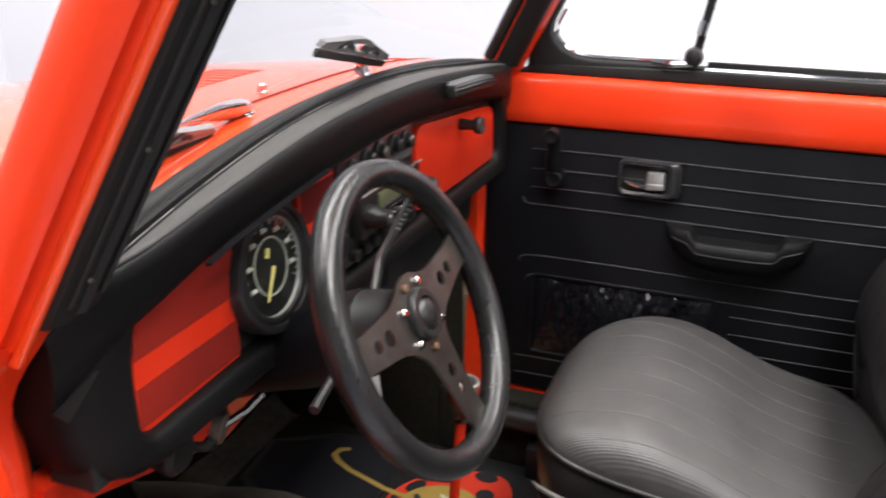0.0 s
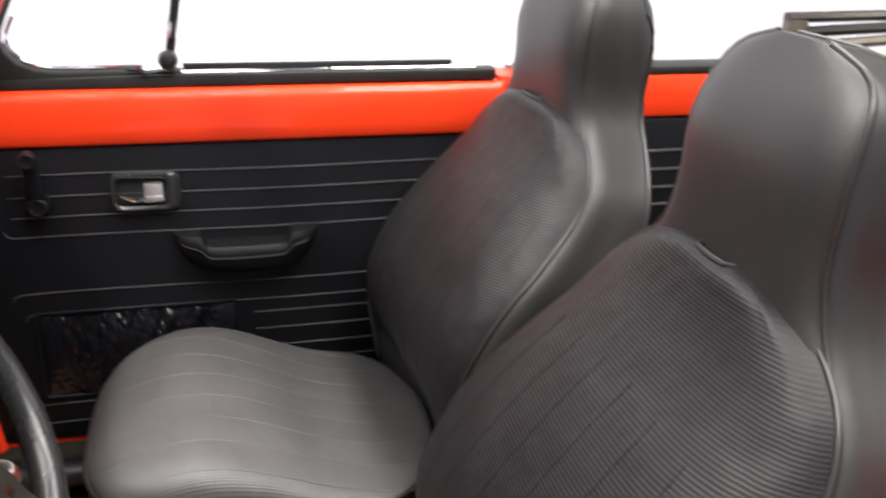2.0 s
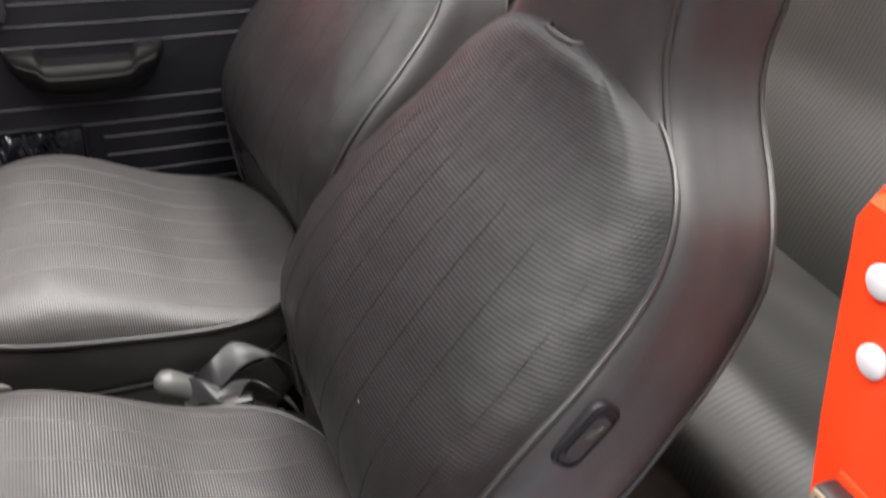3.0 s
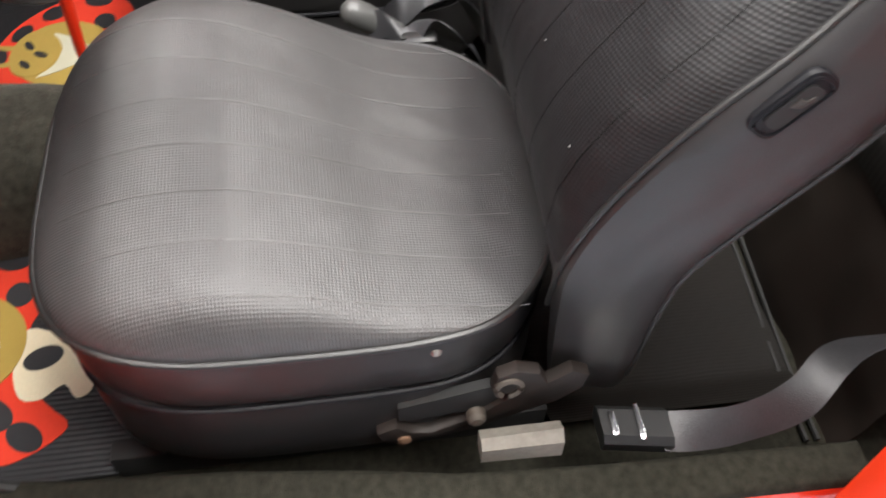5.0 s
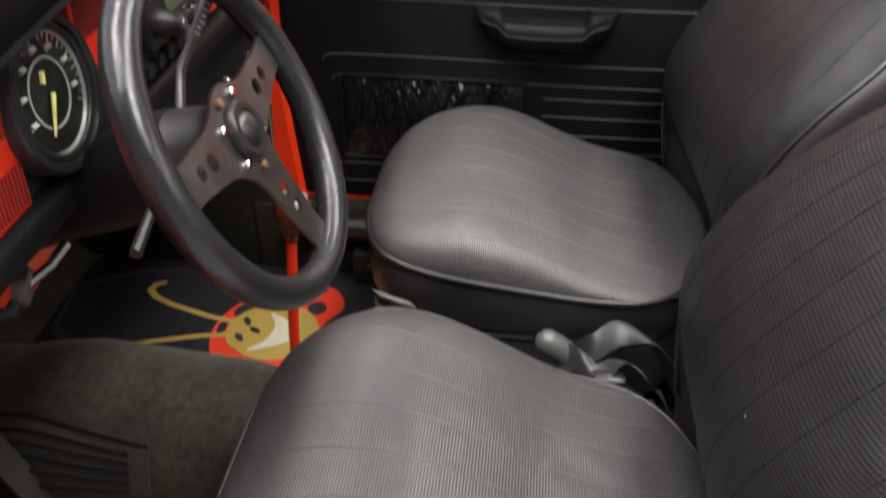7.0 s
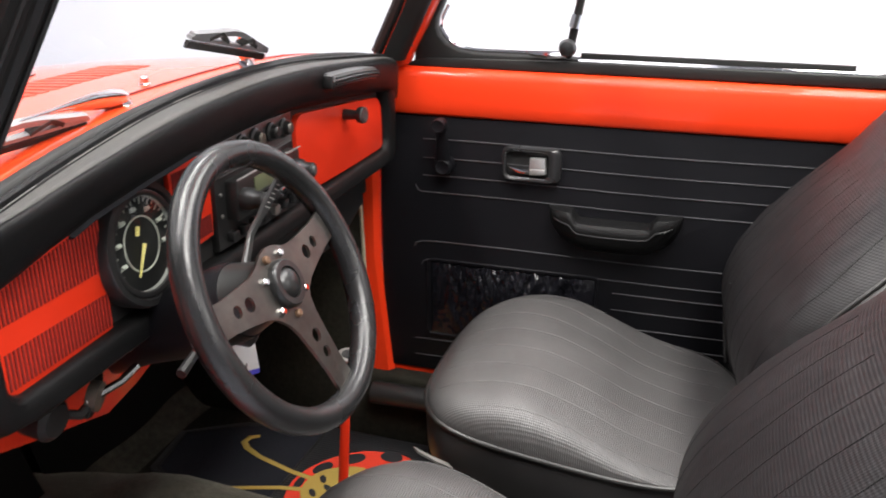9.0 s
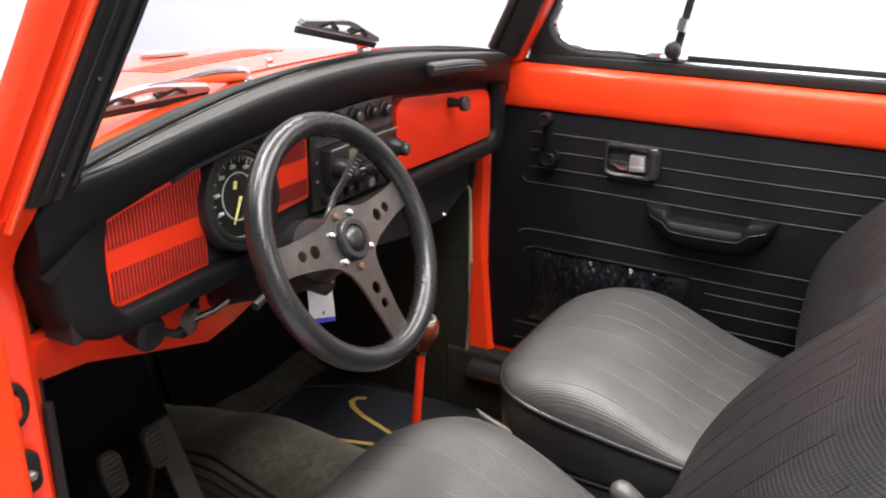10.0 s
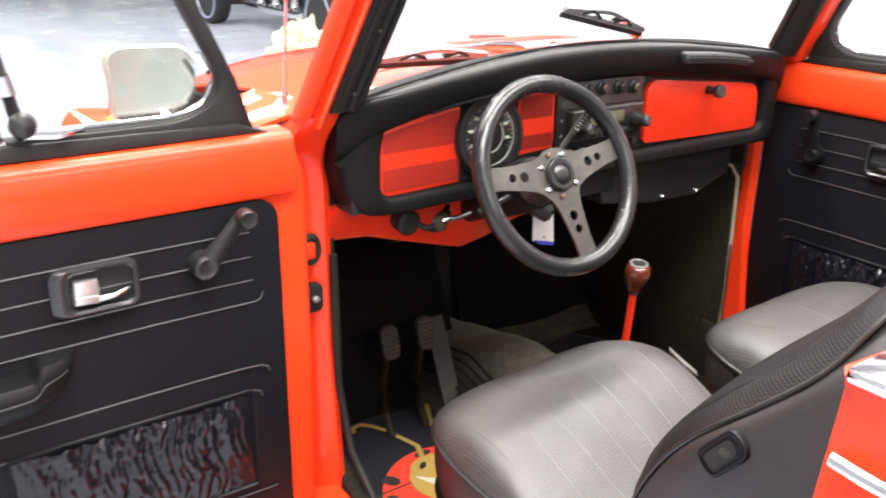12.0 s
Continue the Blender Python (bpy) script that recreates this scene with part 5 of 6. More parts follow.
    zs = [0.19, 0.20, 0.22, 0.24, 0.26, 0.27, 0.29, 0.31] + [0.33 + 0.02 * k for k in range(37)] + [1.06, 1.07, 1.08, 1.088, 1.094, 1.098, 1.10]
    part("backrest", loft([back_ring(z) for z in zs]), SEAT, seat, "smooth black vinyl backrest shell and headrest")

    def cover(u, v):
        s = 1 - (1 - v) ** 1.5
        z = 0.345 + (0.90 - 0.345) * s
        w = smooth_table(PANEL_W, z)
        x = (2 * u - 1) * w
        e = abs(2 * u - 1)
        low = smooth_table(FRONT, z) - 0.006 - 0.016 * e**9
        y = low + (smooth_table(PUFF, z) - low) * max(0, 1 - e**3.4) ** 0.8
        # tired edge: puckers beside the piping
        pucker = 0.0035 * noise.noise(Vector((e * 14, z * 34, cx))) * max(0, 1 - abs(e - 0.86) / 0.14) + 0.003 * noise.noise(Vector((x * 10, z * 10, 5 + cx))) * (1 - e**4)
        return Vector((cx + x, y + dy + pucker, z))

    part("back_cover", surf(cover, 64, 90), SHADED_BACK_RIB, seat, "ribbed grey-black vinyl backrest panel")
    edge = [cover(0, v) for v in np.linspace(0, 1, 40)] + [cover(u, 1) for u in np.linspace(0.2, 0.8, 4)] + [cover(1, v) for v in np.linspace(1, 0, 40)]
    part("back_piping", tube([p + Vector((0, 0.002, 0)) for p in edge], 0.0030, 8), PIPING, seat)
    part("rear_piping", tube([min(back_ring(z), key=lambda p: (p.x - cx) * 1.0 + (p.y) * 0.6) for z in zs[2:]] + [max(back_ring(z), key=lambda p: (p.x - cx) * 1.0 - (p.y) * 0.6) for z in reversed(zs[2:])], 0.0035, 8), PIPING, seat)
    heads = [z for z in zs if z > 0.84]
    for sg in (-1, 1):
        part("head_piping", tube([max(back_ring(z), key=lambda p: sg * (p.x - cx) * 1.0 + p.y * 0.8) for z in heads], 0.0032, 8), PIPING, seat)
    for k in range(8):
        s = -0.86 + 1.72 * k / 7
        part("back_seam", tube([cover((s + 1) / 2, v) + Vector((0, -0.0001, 0)) for v in np.linspace(0.03, 0.66 - 0.05 * abs(s), 36)], 0.0005, 5), SEAM_DARK, seat)
    return seat, cover


FOLDS = [(-0.107, -0.31, -0.151, -0.345, 0.007, 0.006), (-0.135, -0.30, -0.175, -0.34, 0.006, -0.004), (-0.169, -0.275, -0.206, -0.322, 0.008, 0.006), (-0.19, -0.265, -0.225, -0.31, 0.006, -0.004),
         (0.096, -0.21, 0.041, -0.30, 0.014, 0.0022), (0.02, -0.19, -0.05, -0.31, 0.016, 0.0022), (0.06, -0.20, 0.01, -0.31, 0.012, -0.002)]
seat, cover = front_seat(-0.318, 0.0, 0.022, 0.028, FOLDS, "worn black vinyl high-back driver's seat with creased cushion")
seat2, cover2 = front_seat(0.316, -0.055, 0.0, 0.018, [], "black vinyl high-back passenger seat with ribbed cushion")
SX = -0.318


def set_back(seat_ob, dx, dy, lean, turn):
    """Leans and turns a seat's back about its foot."""
    m = Matrix.Translation((dx, dy - 0.30, 0.35)) @ Matrix.Rotation(turn, 4, "Z") @ Matrix.Rotation(-lean, 4, "X") @ Matrix.Translation((0, 0.30, -0.35))
    for o in seat_ob.children:
        if o.name.split(".")[0] in ("backrest", "back_cover", "back_piping", "rear_piping", "head_piping", "back_seam", "seam_tear", "catch_plate", "lint_speck"):
            o.matrix_basis = m


for owner, skin, spots in ((seat, cover, ((0.30, 0.34), (0.62, 0.20), (0.10, 0.30), (0.45, 0.12), (0.18, 0.22))), (seat2, cover2, ((0.35, 0.16), (0.6, 0.30), (0.2, 0.4)))):
    for u, v in spots:
        part("lint_speck", lathe([(0.0013, 0), (0.0010, 0.0008), (0.0003, 0.0012)], skin(u, v), (0.2, 1, 0.4), 7), SEAM, owner)
set_back(seat2, 0.004, -0.006, 0.028, 0.08)
for x, z in ((-0.283, 0.887), (-0.356, 0.872), (-0.392, 0.858)):
    part("seam_tear", lathe([(0.003, 0), (0.006, 0.003), (0.005, 0.007), (0.001, 0.011)], (x, smooth_table(FRONT, z) - 0.003, z), (0.1, 1, 0.3), 8), SEAM, seat, "frayed seam with stuffing")

# seat catch on the driver's backrest side and its worn recliner


def on_back_side(a, b, d):
    return Vector((d, -0.493 - 0.62 * a - 0.78 * b, 0.670 + 0.78 * a - 0.62 * b))


catch = part("catch_plate", prism(rounded(-0.036, 0.031, -0.017, 0.017, 0.012), on_back_side, SX - 0.258, SX - 0.2665, 0.003), VINYL, seat, "black seat catch plate")
part("catch_rim", tube([on_back_side(a, b, SX - 0.2665) for a, b in rounded(-0.032, 0.027, -0.013, 0.013, 0.010)], 0.0014, 6, closed=True), VINYL, catch)
part("catch_lever", prism(rounded(-0.024, 0.020, -0.009, 0.009, 0.006), on_back_side, SX - 0.2655, SX - 0.2680, 0.0), BLACK, catch)
part("catch_tongue", prism([(-0.004, -0.004), (0.006, -0.005), (0.008, 0.001), (0.014, 0.003), (0.012, 0.007), (0.0, 0.004)], on_back_side, SX - 0.2665, SX - 0.2690, 0.001), STEEL_DARK, catch)
hinge = part("recliner_hinge", prism([(-0.175, 0.190), (-0.180, 0.168), (-0.20, 0.160), (-0.245, 0.166), (-0.29, 0.178), (-0.34, 0.206), (-0.375, 0.222), (-0.400, 0.246), (-0.405, 0.275), (-0.385, 0.288), (-0.360, 0.268), (-0.350, 0.290), (-0.325, 0.300), (-0.305, 0.290), (-0.300, 0.262), (-0.325, 0.248), (-0.285, 0.206), (-0.235, 0.180), (-0.212, 0.186), (-0.198, 0.202)], lambda a, b, d: Vector((d, a, b)), SX - 0.240, SX - 0.256, 0.003), RUST_BLACK, seat, "rusty black seat hinge")
part("hinge_slot", prism([(-0.20, 0.205), (-0.29, 0.212), (-0.325, 0.252), (-0.30, 0.262), (-0.24, 0.245), (-0.20, 0.235)], lambda a, b, d: Vector((d, a, b)), SX - 0.238, SX - 0.2495, 0.0), BLACK, seat, "dark gap behind the hinge")
part("hinge_lever", loft([[Vector((-0.606 - 0.012 * s + a, -0.285 - 0.085 * s, 0.200 + 0.026 * s + b)) for a, b in ((-0.013, -0.013 - 0.004 * s), (0.011, -0.016), (0.014, 0.012), (0.0, 0.019 + 0.004 * s), (-0.012, 0.013))] for s in (0.0, 0.06, 0.4, 0.75, 0.94, 1.0)]), STEEL_PALE, seat, "worn steel seat lever")
part("hinge_spring", tube([(-0.574, -0.318 + 0.013 * math.cos(a), 0.268 + 0.016 * math.sin(a)) for a in np.linspace(-1, 4.6, 18)], 0.0045, 6), DULL_DARK, seat)
part("hinge_pin", lathe([(0.011, 0), (0.011, 0.010), (0.007, 0.014)], (-0.572, -0.285, 0.216), (-1, 0, 0.1), 14), DULL_DARK, seat)
part("hinge_bolt", lathe([(0.008, 0), (0.008, 0.004), (0.004, 0.006)], (-0.573, -0.205, 0.172), (-1, 0, 0), 12), RUST, seat)
part("rivet", lathe([(0.006, 0), (0.005, 0.002), (0.002, 0.004)], (SX - HX + 0.003, -0.241, 0.338), (-1, 0, 0), 12), DULL, seat, "brass rivet")
set_back(seat, 0.0, 0.0, 0.0, -0.01)

# rear bench
bench = thing("rear_bench", (0, -1.1, 0.1), "dark ribbed vinyl rear bench seat", "car seat")
part("rear_cushion", surf(lambda u, v: Vector((-0.585 + 1.17 * u, -0.862 + 0.012 * math.sin(math.pi * u) - 0.035 * (1 - math.cos(math.pi / 2 * min(1, v / 0.25))) - 0.45 * max(0, v - 0.12) / 0.88, 0.22 + 0.115 * math.sin(math.pi / 2 * min(1, v / 0.30)) + 0.015 * math.sin(math.pi * u) - 0.03 * max(0, v - 0.3) + 0.004 * noise.noise(Vector((u * 8, v * 6, 1))))), 40, 40), REAR_RIB, bench, "ribbed rear cushion")
kick = part("bench_front", surf(lambda u, v: Vector((-0.585 + 1.17 * u, -0.775 - 0.088 * v + 0.012 * noise.noise(Vector((u * 11, v * 3, 6))), 0.24 * v)), 60, 12), BENCH_FRONT, bench, "brown-black creased panel under the bench")
for dy in (0.0, 0.016):
    part("kick_piping", tube([(x, -0.768 + dy + 0.006 * math.sin(9 * x), 0.006) for x in np.linspace(-0.57, 0.57, 40)], 0.004, 6), RUBBER, kick)
part("rear_backrest", surf(lambda u, v: Vector((-0.585 + 1.17 * u, -1.25 - 0.20 * v - 0.05 * (1 - math.sin(math.pi * min(1, v * 1.4 + 0.25))), 0.26 + 0.628 * v)), 30, 24), REAR_BACK, bench, "ribbed rear backrest")
part("backrest_piping", tube([(-0.585, -1.452, 0.888), (0.0, -1.457, 0.893), (0.585, -1.452, 0.888)], 0.008, 8), SEAM, bench)
top = thing("folded_top", (0, -1.65, 0.85), "folded soft top with cream boot and dark irons", "convertible top")
part("boot_cover", surf(lambda u, v: Vector((-0.64 + 1.28 * u, -1.60 + 0.16 * math.cos(math.pi * v), 0.85 + 0.13 * math.sin(math.pi * v) * (math.sin(math.pi * (0.04 + 0.92 * u)) ** 0.3) + 0.008 * noise.noise(Vector((u * 9, v * 5, 0))))), 50, 20), CREAM, top, "cream vinyl boot cover")
for side in (-1, 1):
    for k in range(3):
        part("hood_iron", tube([(side * 0.61, -1.255 - 0.01 * k, 0.985 - 0.03 * k), (side * (0.60 - 0.02 * k), -1.45, 0.99 - 0.022 * k), (side * 0.45, -1.62, 1.01 - 0.012 * k)], 0.014, 8, squash=0.8), (STEEL_DARK, RUBBER, DULL_DARK)[k], top, "dark hood iron")
    part("iron_pivot", box(*sorted((side * 0.595, side * 0.625)), -1.30, -1.255, 0.885, 0.985, 0.006), DULL_DARK, top)
part("rear_parcel", box(-0.60, 0.60, -1.95, -1.46, 0.78, 0.85, 0.01), VINYL, body, "black rear shelf")

# ---- levers and pedals ----
gear = thing("gear_lever", (-0.015, 0.20, 0.185), "red gear lever with varnished wooden knob", "gear lever")
gt = Vector((-0.005, 0.161, 0.482))
gb = Vector((-0.012, 0.174, 0.135))
part("shaft", tube([gb, (gb + gt) / 2 + Vector((0.0, 0.004, 0)), gt], [0.0085, 0.008, 0.0075], 12), RED_DASH, gear, "red painted shaft")
part("boot", lathe([(0.05, 0), (0.045, 0.012), (0.028, 0.02), (0.020, 0.045), (0.012, 0.06)], (-0.012, 0.174, 0.168), (0, 0, 1), 24), RUBBER, gear, "black rubber gear boot")
gk = part("knob", lathe([(0.013, -0.003), (0.014, 0.004), (0.020, 0.014), (0.0255, 0.03), (0.026, 0.04), (0.023, 0.052), (0.018, 0.056), (0.0, 0.056)], gt, (-0.03, -0.15, 1), 28), WOOD, gear, "varnished reddish wooden knob")
part("collar", lathe([(0.011, 0), (0.011, 0.008)], gt - Vector((0, 0, 0.010)), (-0.03, -0.15, 1), 20), CHROME, gk)
part("cap_ring", lathe([(0.0185, 0), (0.0185, 0.002), (0.015, 0.003), (0.0135, 0.0012), (0.0, 0.0012)], gt + Vector((-0.0017, -0.0083, 0.0555)), (-0.03, -0.15, 1), 24), DULL, gk, "silver ring cap")
part("cap_disc", lathe([(0.0128, 0), (0.012, 0.0012)], gt + Vector((-0.0018, -0.0086, 0.0573)), (-0.03, -0.15, 1), 20), BLACK, gk, "dark cap disc")

brake = thing("handbrake", (0, -0.42, 0.15), "grey handbrake lever on the tunnel", "handbrake")
part("lever", tube([(0.0, -0.46, 0.15), (0.0, -0.36, 0.20), (0.002, -0.27, 0.265), (0.003, -0.20, 0.318)], [0.014, 0.013, 0.015, 0.017], 12), RUBBER, brake)
part("grip", tube([(0.002, -0.26, 0.272), (0.003, -0.215, 0.306), (0.003, -0.198, 0.318), (0.003, -0.190, 0.324), (0.003, -0.186, 0.327)], [0.017, 0.020, 0.019, 0.014, 0.006], 16), GREY, brake, "smooth grey grip")
belts = thing("seat_belt", (-0.04, -0.33, 0.20), "crumpled grey seat belt webbing with black buckle", "seat belt")


def web(pts, w=0.024):
    def f(u, v):
        s = v * (len(pts) - 1)
        i = min(int(s), len(pts) - 2)
        t = s - i
        a, b = Vector(pts[i]), Vector(pts[i + 1])
        o, q = Vector(pts[max(0, i - 1)]), Vector(pts[min(len(pts) - 1, i + 2)])
        p = a + 0.5 * t * ((b - o) + t * ((2 * o - 5 * a + 4 * b - q) + t * (3 * (a - b) + q - o)))
        side = Vector((math.cos(0.9 * math.sin(1.3 * s)), 0.25, math.sin(0.9 * math.sin(1.3 * s)))).normalized()
        return p + side * w * (2 * u - 1) + Vector((0, 0, 0.004 * math.cos((2 * u - 1) * 1.5)))
    return thick(surf(f, 5, 40), 0.0012)


part("webbing", web([(0.0, -0.215, 0.285), (-0.02, -0.24, 0.310), (-0.045, -0.27, 0.300), (-0.03, -0.30, 0.318), (-0.055, -0.335, 0.305), (-0.04, -0.37, 0.26)], 0.020), WEBBING, belts, "grey belt webbing")
part("webbing", web([(0.035, -0.25, 0.275), (0.02, -0.27, 0.300), (0.045, -0.31, 0.310), (0.02, -0.36, 0.305), (-0.01, -0.42, 0.20)], 0.020), WEBBING, belts, "grey belt webbing")
part("belt_stalk", loft([[Vector(p) + Vector((0.006, 0.006, 0.0)) * a + Vector((0, 0, 0.002)) * b for a, b in ((-1, -1), (1, -1), (1, 1), (-1, 1))] for p in ((-0.020, 0.044, 0.400), (-0.005, 0.020, 0.378), (0.012, -0.002, 0.358))]), DULL, belts, "pale metal belt stalk")
bk = part("buckle", box(-0.065, -0.040, -0.310, -0.262, 0.296, 0.312, 0.005), PLASTIC, belts, "black belt buckle")
part("release", box(-0.057, -0.048, -0.268, -0.260, 0.3105, 0.3135, 0.001), RUBBER, bk)
outer = thing("seat_belt", (-0.575, -0.45, 0.18), "black seat belt anchor buckle beside the seat", "seat belt")
b2 = part("anchor_buckle", loft([[Vector((-0.592 + x - 0.016 * s, -0.425 - 0.075 * s, 0.180 + z + 0.008 * s)) for x, z in ((-0.022, -0.012), (0.022, -0.012), (0.024, 0.008), (0.016, 0.016), (-0.016, 0.016), (-0.024, 0.008))] for s in (0, 0.1, 0.6, 0.9, 1.0)]), PLASTIC, outer, "black anchor buckle")
part("buckle_bar", box(-0.622, -0.578, -0.470, -0.463, 0.198, 0.204, 0.002), CHROME, b2)
part("belt_tongue", box(-0.612, -0.582, -0.442, -0.434, 0.195, 0.201, 0.002), CHROME, b2)
part("webbing", web([(-0.608, -0.485, 0.185), (-0.615, -0.57, 0.195), (-0.60, -0.65, 0.21), (-0.56, -0.72, 0.24), (-0.60, -0.80, 0.36), (-0.60, -0.86, 0.60)], 0.024), WEBBING, outer, "grey belt webbing")

for name, x, lab in (("clutch_pedal", -0.318, "worn black rubber clutch pedal"), ("brake_pedal", -0.222, "worn black rubber brake pedal")):
    pd = thing(name, (x, 0.60, 0.0), lab, "pedal")
    pad = part("pad", prism(rounded(x - 0.022, x + 0.022, 0.232, 0.308, 0.018), lambda a, b, d: Vector((a, d + 0.25 * (b - 0.235), b)), 0.585, 0.569, 0.004), PEDAL_RIB, pd, "ribbed rubber pad")
    for k in range(7):
        z = 0.241 + 0.0095 * k
        part("pad_rib", box(x - 0.016, x + 0.016, 0.5655 + 0.25 * (z - 0.235), 0.5705 + 0.25 * (z - 0.235), z, z + 0.004, 0.001), DULL_DARK, pad)
    part("arm", tube([(x, 0.592, 0.26), (x + 0.004, 0.62, 0.16), (x + 0.012, 0.63, 0.06), (x + 0.014, 0.60, 0.01)], [0.007, 0.008, 0.009, 0.010], 8), RUST_BLACK, pd)
acc = thing("accelerator_pedal", (-0.175, 0.60, 0.0), "flat dark accelerator pedal", "pedal")
part("plate", loft([[Vector((-0.172 + 0.012 * s + a, 0.52 + 0.12 * s + d, 0.05 + 0.22 * s)) for a, d in ((-0.024, 0.0), (0.024, 0.0), (0.024, 0.008), (-0.024, 0.008))] for s in (0, 0.05, 0.5, 0.95, 1.0)]), PEDAL_RIB, acc)
part("pivot", box(-0.20, -0.14, 0.50, 0.54, 0.012, 0.035, 0.004), RUST_BLACK, acc)
rest = thing("foot_rest_mat", (-0.15, 0.56, 0.06), "black ribbed rubber pad against the tunnel", "mat")


def pad_f(u, v, off=0.006):
    p = tunnel_f(0.08 + 0.27 * u * (1 - 0.9 * max(0, 0.4 - v)), (1.38 + 0.46 * v) / 1.95)
    return p + Vector((-off, 0, off * 0.6))


part("pad", thick(surf(pad_f, 14, 16), 0.003), REST_PAD, rest)
for k in range(5):
    part("rib", tube([pad_f(0.12 + 0.17 * k, v, 0.009) for v in np.linspace(0.06, 0.94, 12)], 0.0035, 6), RUBBER, rest)
part("edge_roll", tube([pad_f(1.0, v, 0.008) for v in np.linspace(0, 1, 14)], 0.004, 6), RUBBER, rest)

# ---- floor mats ----
def flat(outline, z0, z1, w=0.0):
    return prism(outline, lambda a, b, d: Vector((a, b, d)), z0, z1, w)


def blob(cx, cy, rx, ry, turn_deg=0, n=24):
    c, s = math.cos(radians(turn_deg)), math.sin(radians(turn_deg))
    return [(cx + rx * math.cos(a) * c - ry * math.sin(a) * s, cy + rx * math.cos(a) * s + ry * math.sin(a) * c) for a in np.linspace(0, math.tau, n, endpoint=False)]


def smooth_loop(pts, n=4):
    """A rounder closed outline through the points."""
    out = []
    m = len(pts)
    for i in range(m):
        p0, p1, p2, p3 = (Vector(pts[(i + k - 1) % m]) for k in range(4))
        for k in range(n):
            t = k / n
            q = 0.5 * (2 * p1 + (p2 - p0) * t + (2 * p0 - 5 * p1 + 4 * p2 - p3) * t**2 + (3 * p1 - p0 - 3 * p2 + p3) * t**3)
            out.append((q.x, q.y))
    return out


def ladybird_mat(ox, oy, label, outline, feel, field, skew=0.0):
    mat_ob = thing("floor_mat", (ox, oy, 0.0), label, "floor mat", "floor mats")
    part("mat", flat(outline, 0.001, 0.010, 0.002), MAT_RUBBER, mat_ob, "black ribbed rubber mat")
    part("cloth_field", flat(field, 0.0095, 0.0108), MAT_CLOTH, mat_ob, "plain dark cloth field")
    part("field_edge", tube([(a, b, 0.0108) for a, b in field], 0.0035, 6, closed=True, squash=0.5), RUBBER, mat_ob)
    at = lambda pts: [(ox + a, oy + b) for a, b in pts]
    sh = part("shell_patch", flat(smooth_loop(at(((0.155, -0.09), (0.160, -0.03), (0.145, 0.03), (0.095, 0.085), (0.035, 0.118), (-0.025, 0.123), (-0.085, 0.103), (-0.135, 0.058), (-0.170, -0.002), (-0.187, -0.062), (-0.177, -0.112), (-0.140, -0.160), (-0.105, -0.130), (-0.045, -0.082), (0.035, -0.092), (0.095, -0.122)))), 0.009, 0.0115), BUG_RED, mat_ob, "red cloth patch")
    for x, y, rx, ry, tn in ((-0.113, -0.064, 0.027, 0.019, 40), (-0.149, -0.105, 0.028, 0.019, 50), (-0.154, -0.01, 0.025, 0.018, 60), (-0.116, 0.057, 0.022, 0.016, 120), (0.117, 0.028, 0.026, 0.018, -50), (0.063, 0.081, 0.026, 0.015, -30), (0.147, -0.050, 0.018, 0.026, 0), (0.084, -0.067, 0.022, 0.02, 0), (0.0, 0.108, 0.022, 0.009, 0)):
        part("spot", flat(blob(ox + x, oy + y, rx, ry, tn), 0.011, 0.0125), MAT_PLAIN, sh)
    hd = part("face_patch", flat(blob(ox, oy, 0.088, 0.088, 0, 40), 0.0115, 0.0135), BUG_YELLOW, mat_ob, "ochre cloth disc")
    part("inner_disc", flat(blob(ox + 0.004, oy + 0.050, 0.066, 0.044, -10), 0.013, 0.0142), BUG_YELLOW, hd)
    part("pale_wedge", flat(smooth_loop(at(((0.055, 0.021), (0.03, -0.025), (-0.006, -0.053), (-0.04, -0.02), (-0.065, 0.038), (-0.035, 0.012), (0.005, 0.002), (0.03, 0.008)))), 0.0138, 0.0148), CREAM, hd, "pale grey cloth wedge")
    for x, y, tn in ((0.023, 0.062, 30), (-0.003, 0.039, 60), (-0.028, 0.064, 40)):
        part("dark_oval", flat(blob(ox + x, oy + y, 0.014, 0.007, tn), 0.0138, 0.0149), MAT_PLAIN, hd)
    for sg in (-1, 1):
        pts = [(ox + sg * 0.018, oy + 0.075), (ox + sg * 0.03, oy + 0.13 + 0.3 * feel), (ox + sg * 0.06, oy + 0.21 + 0.7 * feel), (ox + sg * 0.082, oy + 0.243 + feel), (ox + sg * 0.102, oy + 0.262 + feel), (ox + sg * 0.124, oy + 0.258 + feel), (ox + sg * 0.134, oy + 0.238 + feel)]
        part("feeler", tube([(a + skew * min(1, max(0, (b - oy - 0.07) / 0.08)), b, 0.0125) for a, b in pts], [0.007, 0.006, 0.006, 0.007, 0.008, 0.008, 0.006], 6, squash=0.25), BUG_YELLOW, mat_ob, "ochre feeler strip")
    part("body_patch", flat(smooth_loop(at(((-0.04, -0.075), (0.02, -0.085), (0.006, -0.135), (-0.015, -0.17), (-0.045, -0.165), (-0.065, -0.185), (-0.09, -0.185), (-0.098, -0.165), (-0.075, -0.148), (-0.095, -0.12), (-0.09, -0.09))), 3), 0.0112, 0.0128), BUG_CREAM, mat_ob, "cream cloth patch")
    part("body_gap", flat(blob(ox - 0.03, oy - 0.115, 0.018, 0.028, 20), 0.0126, 0.0136), MAT_PLAIN, mat_ob)
    return mat_ob


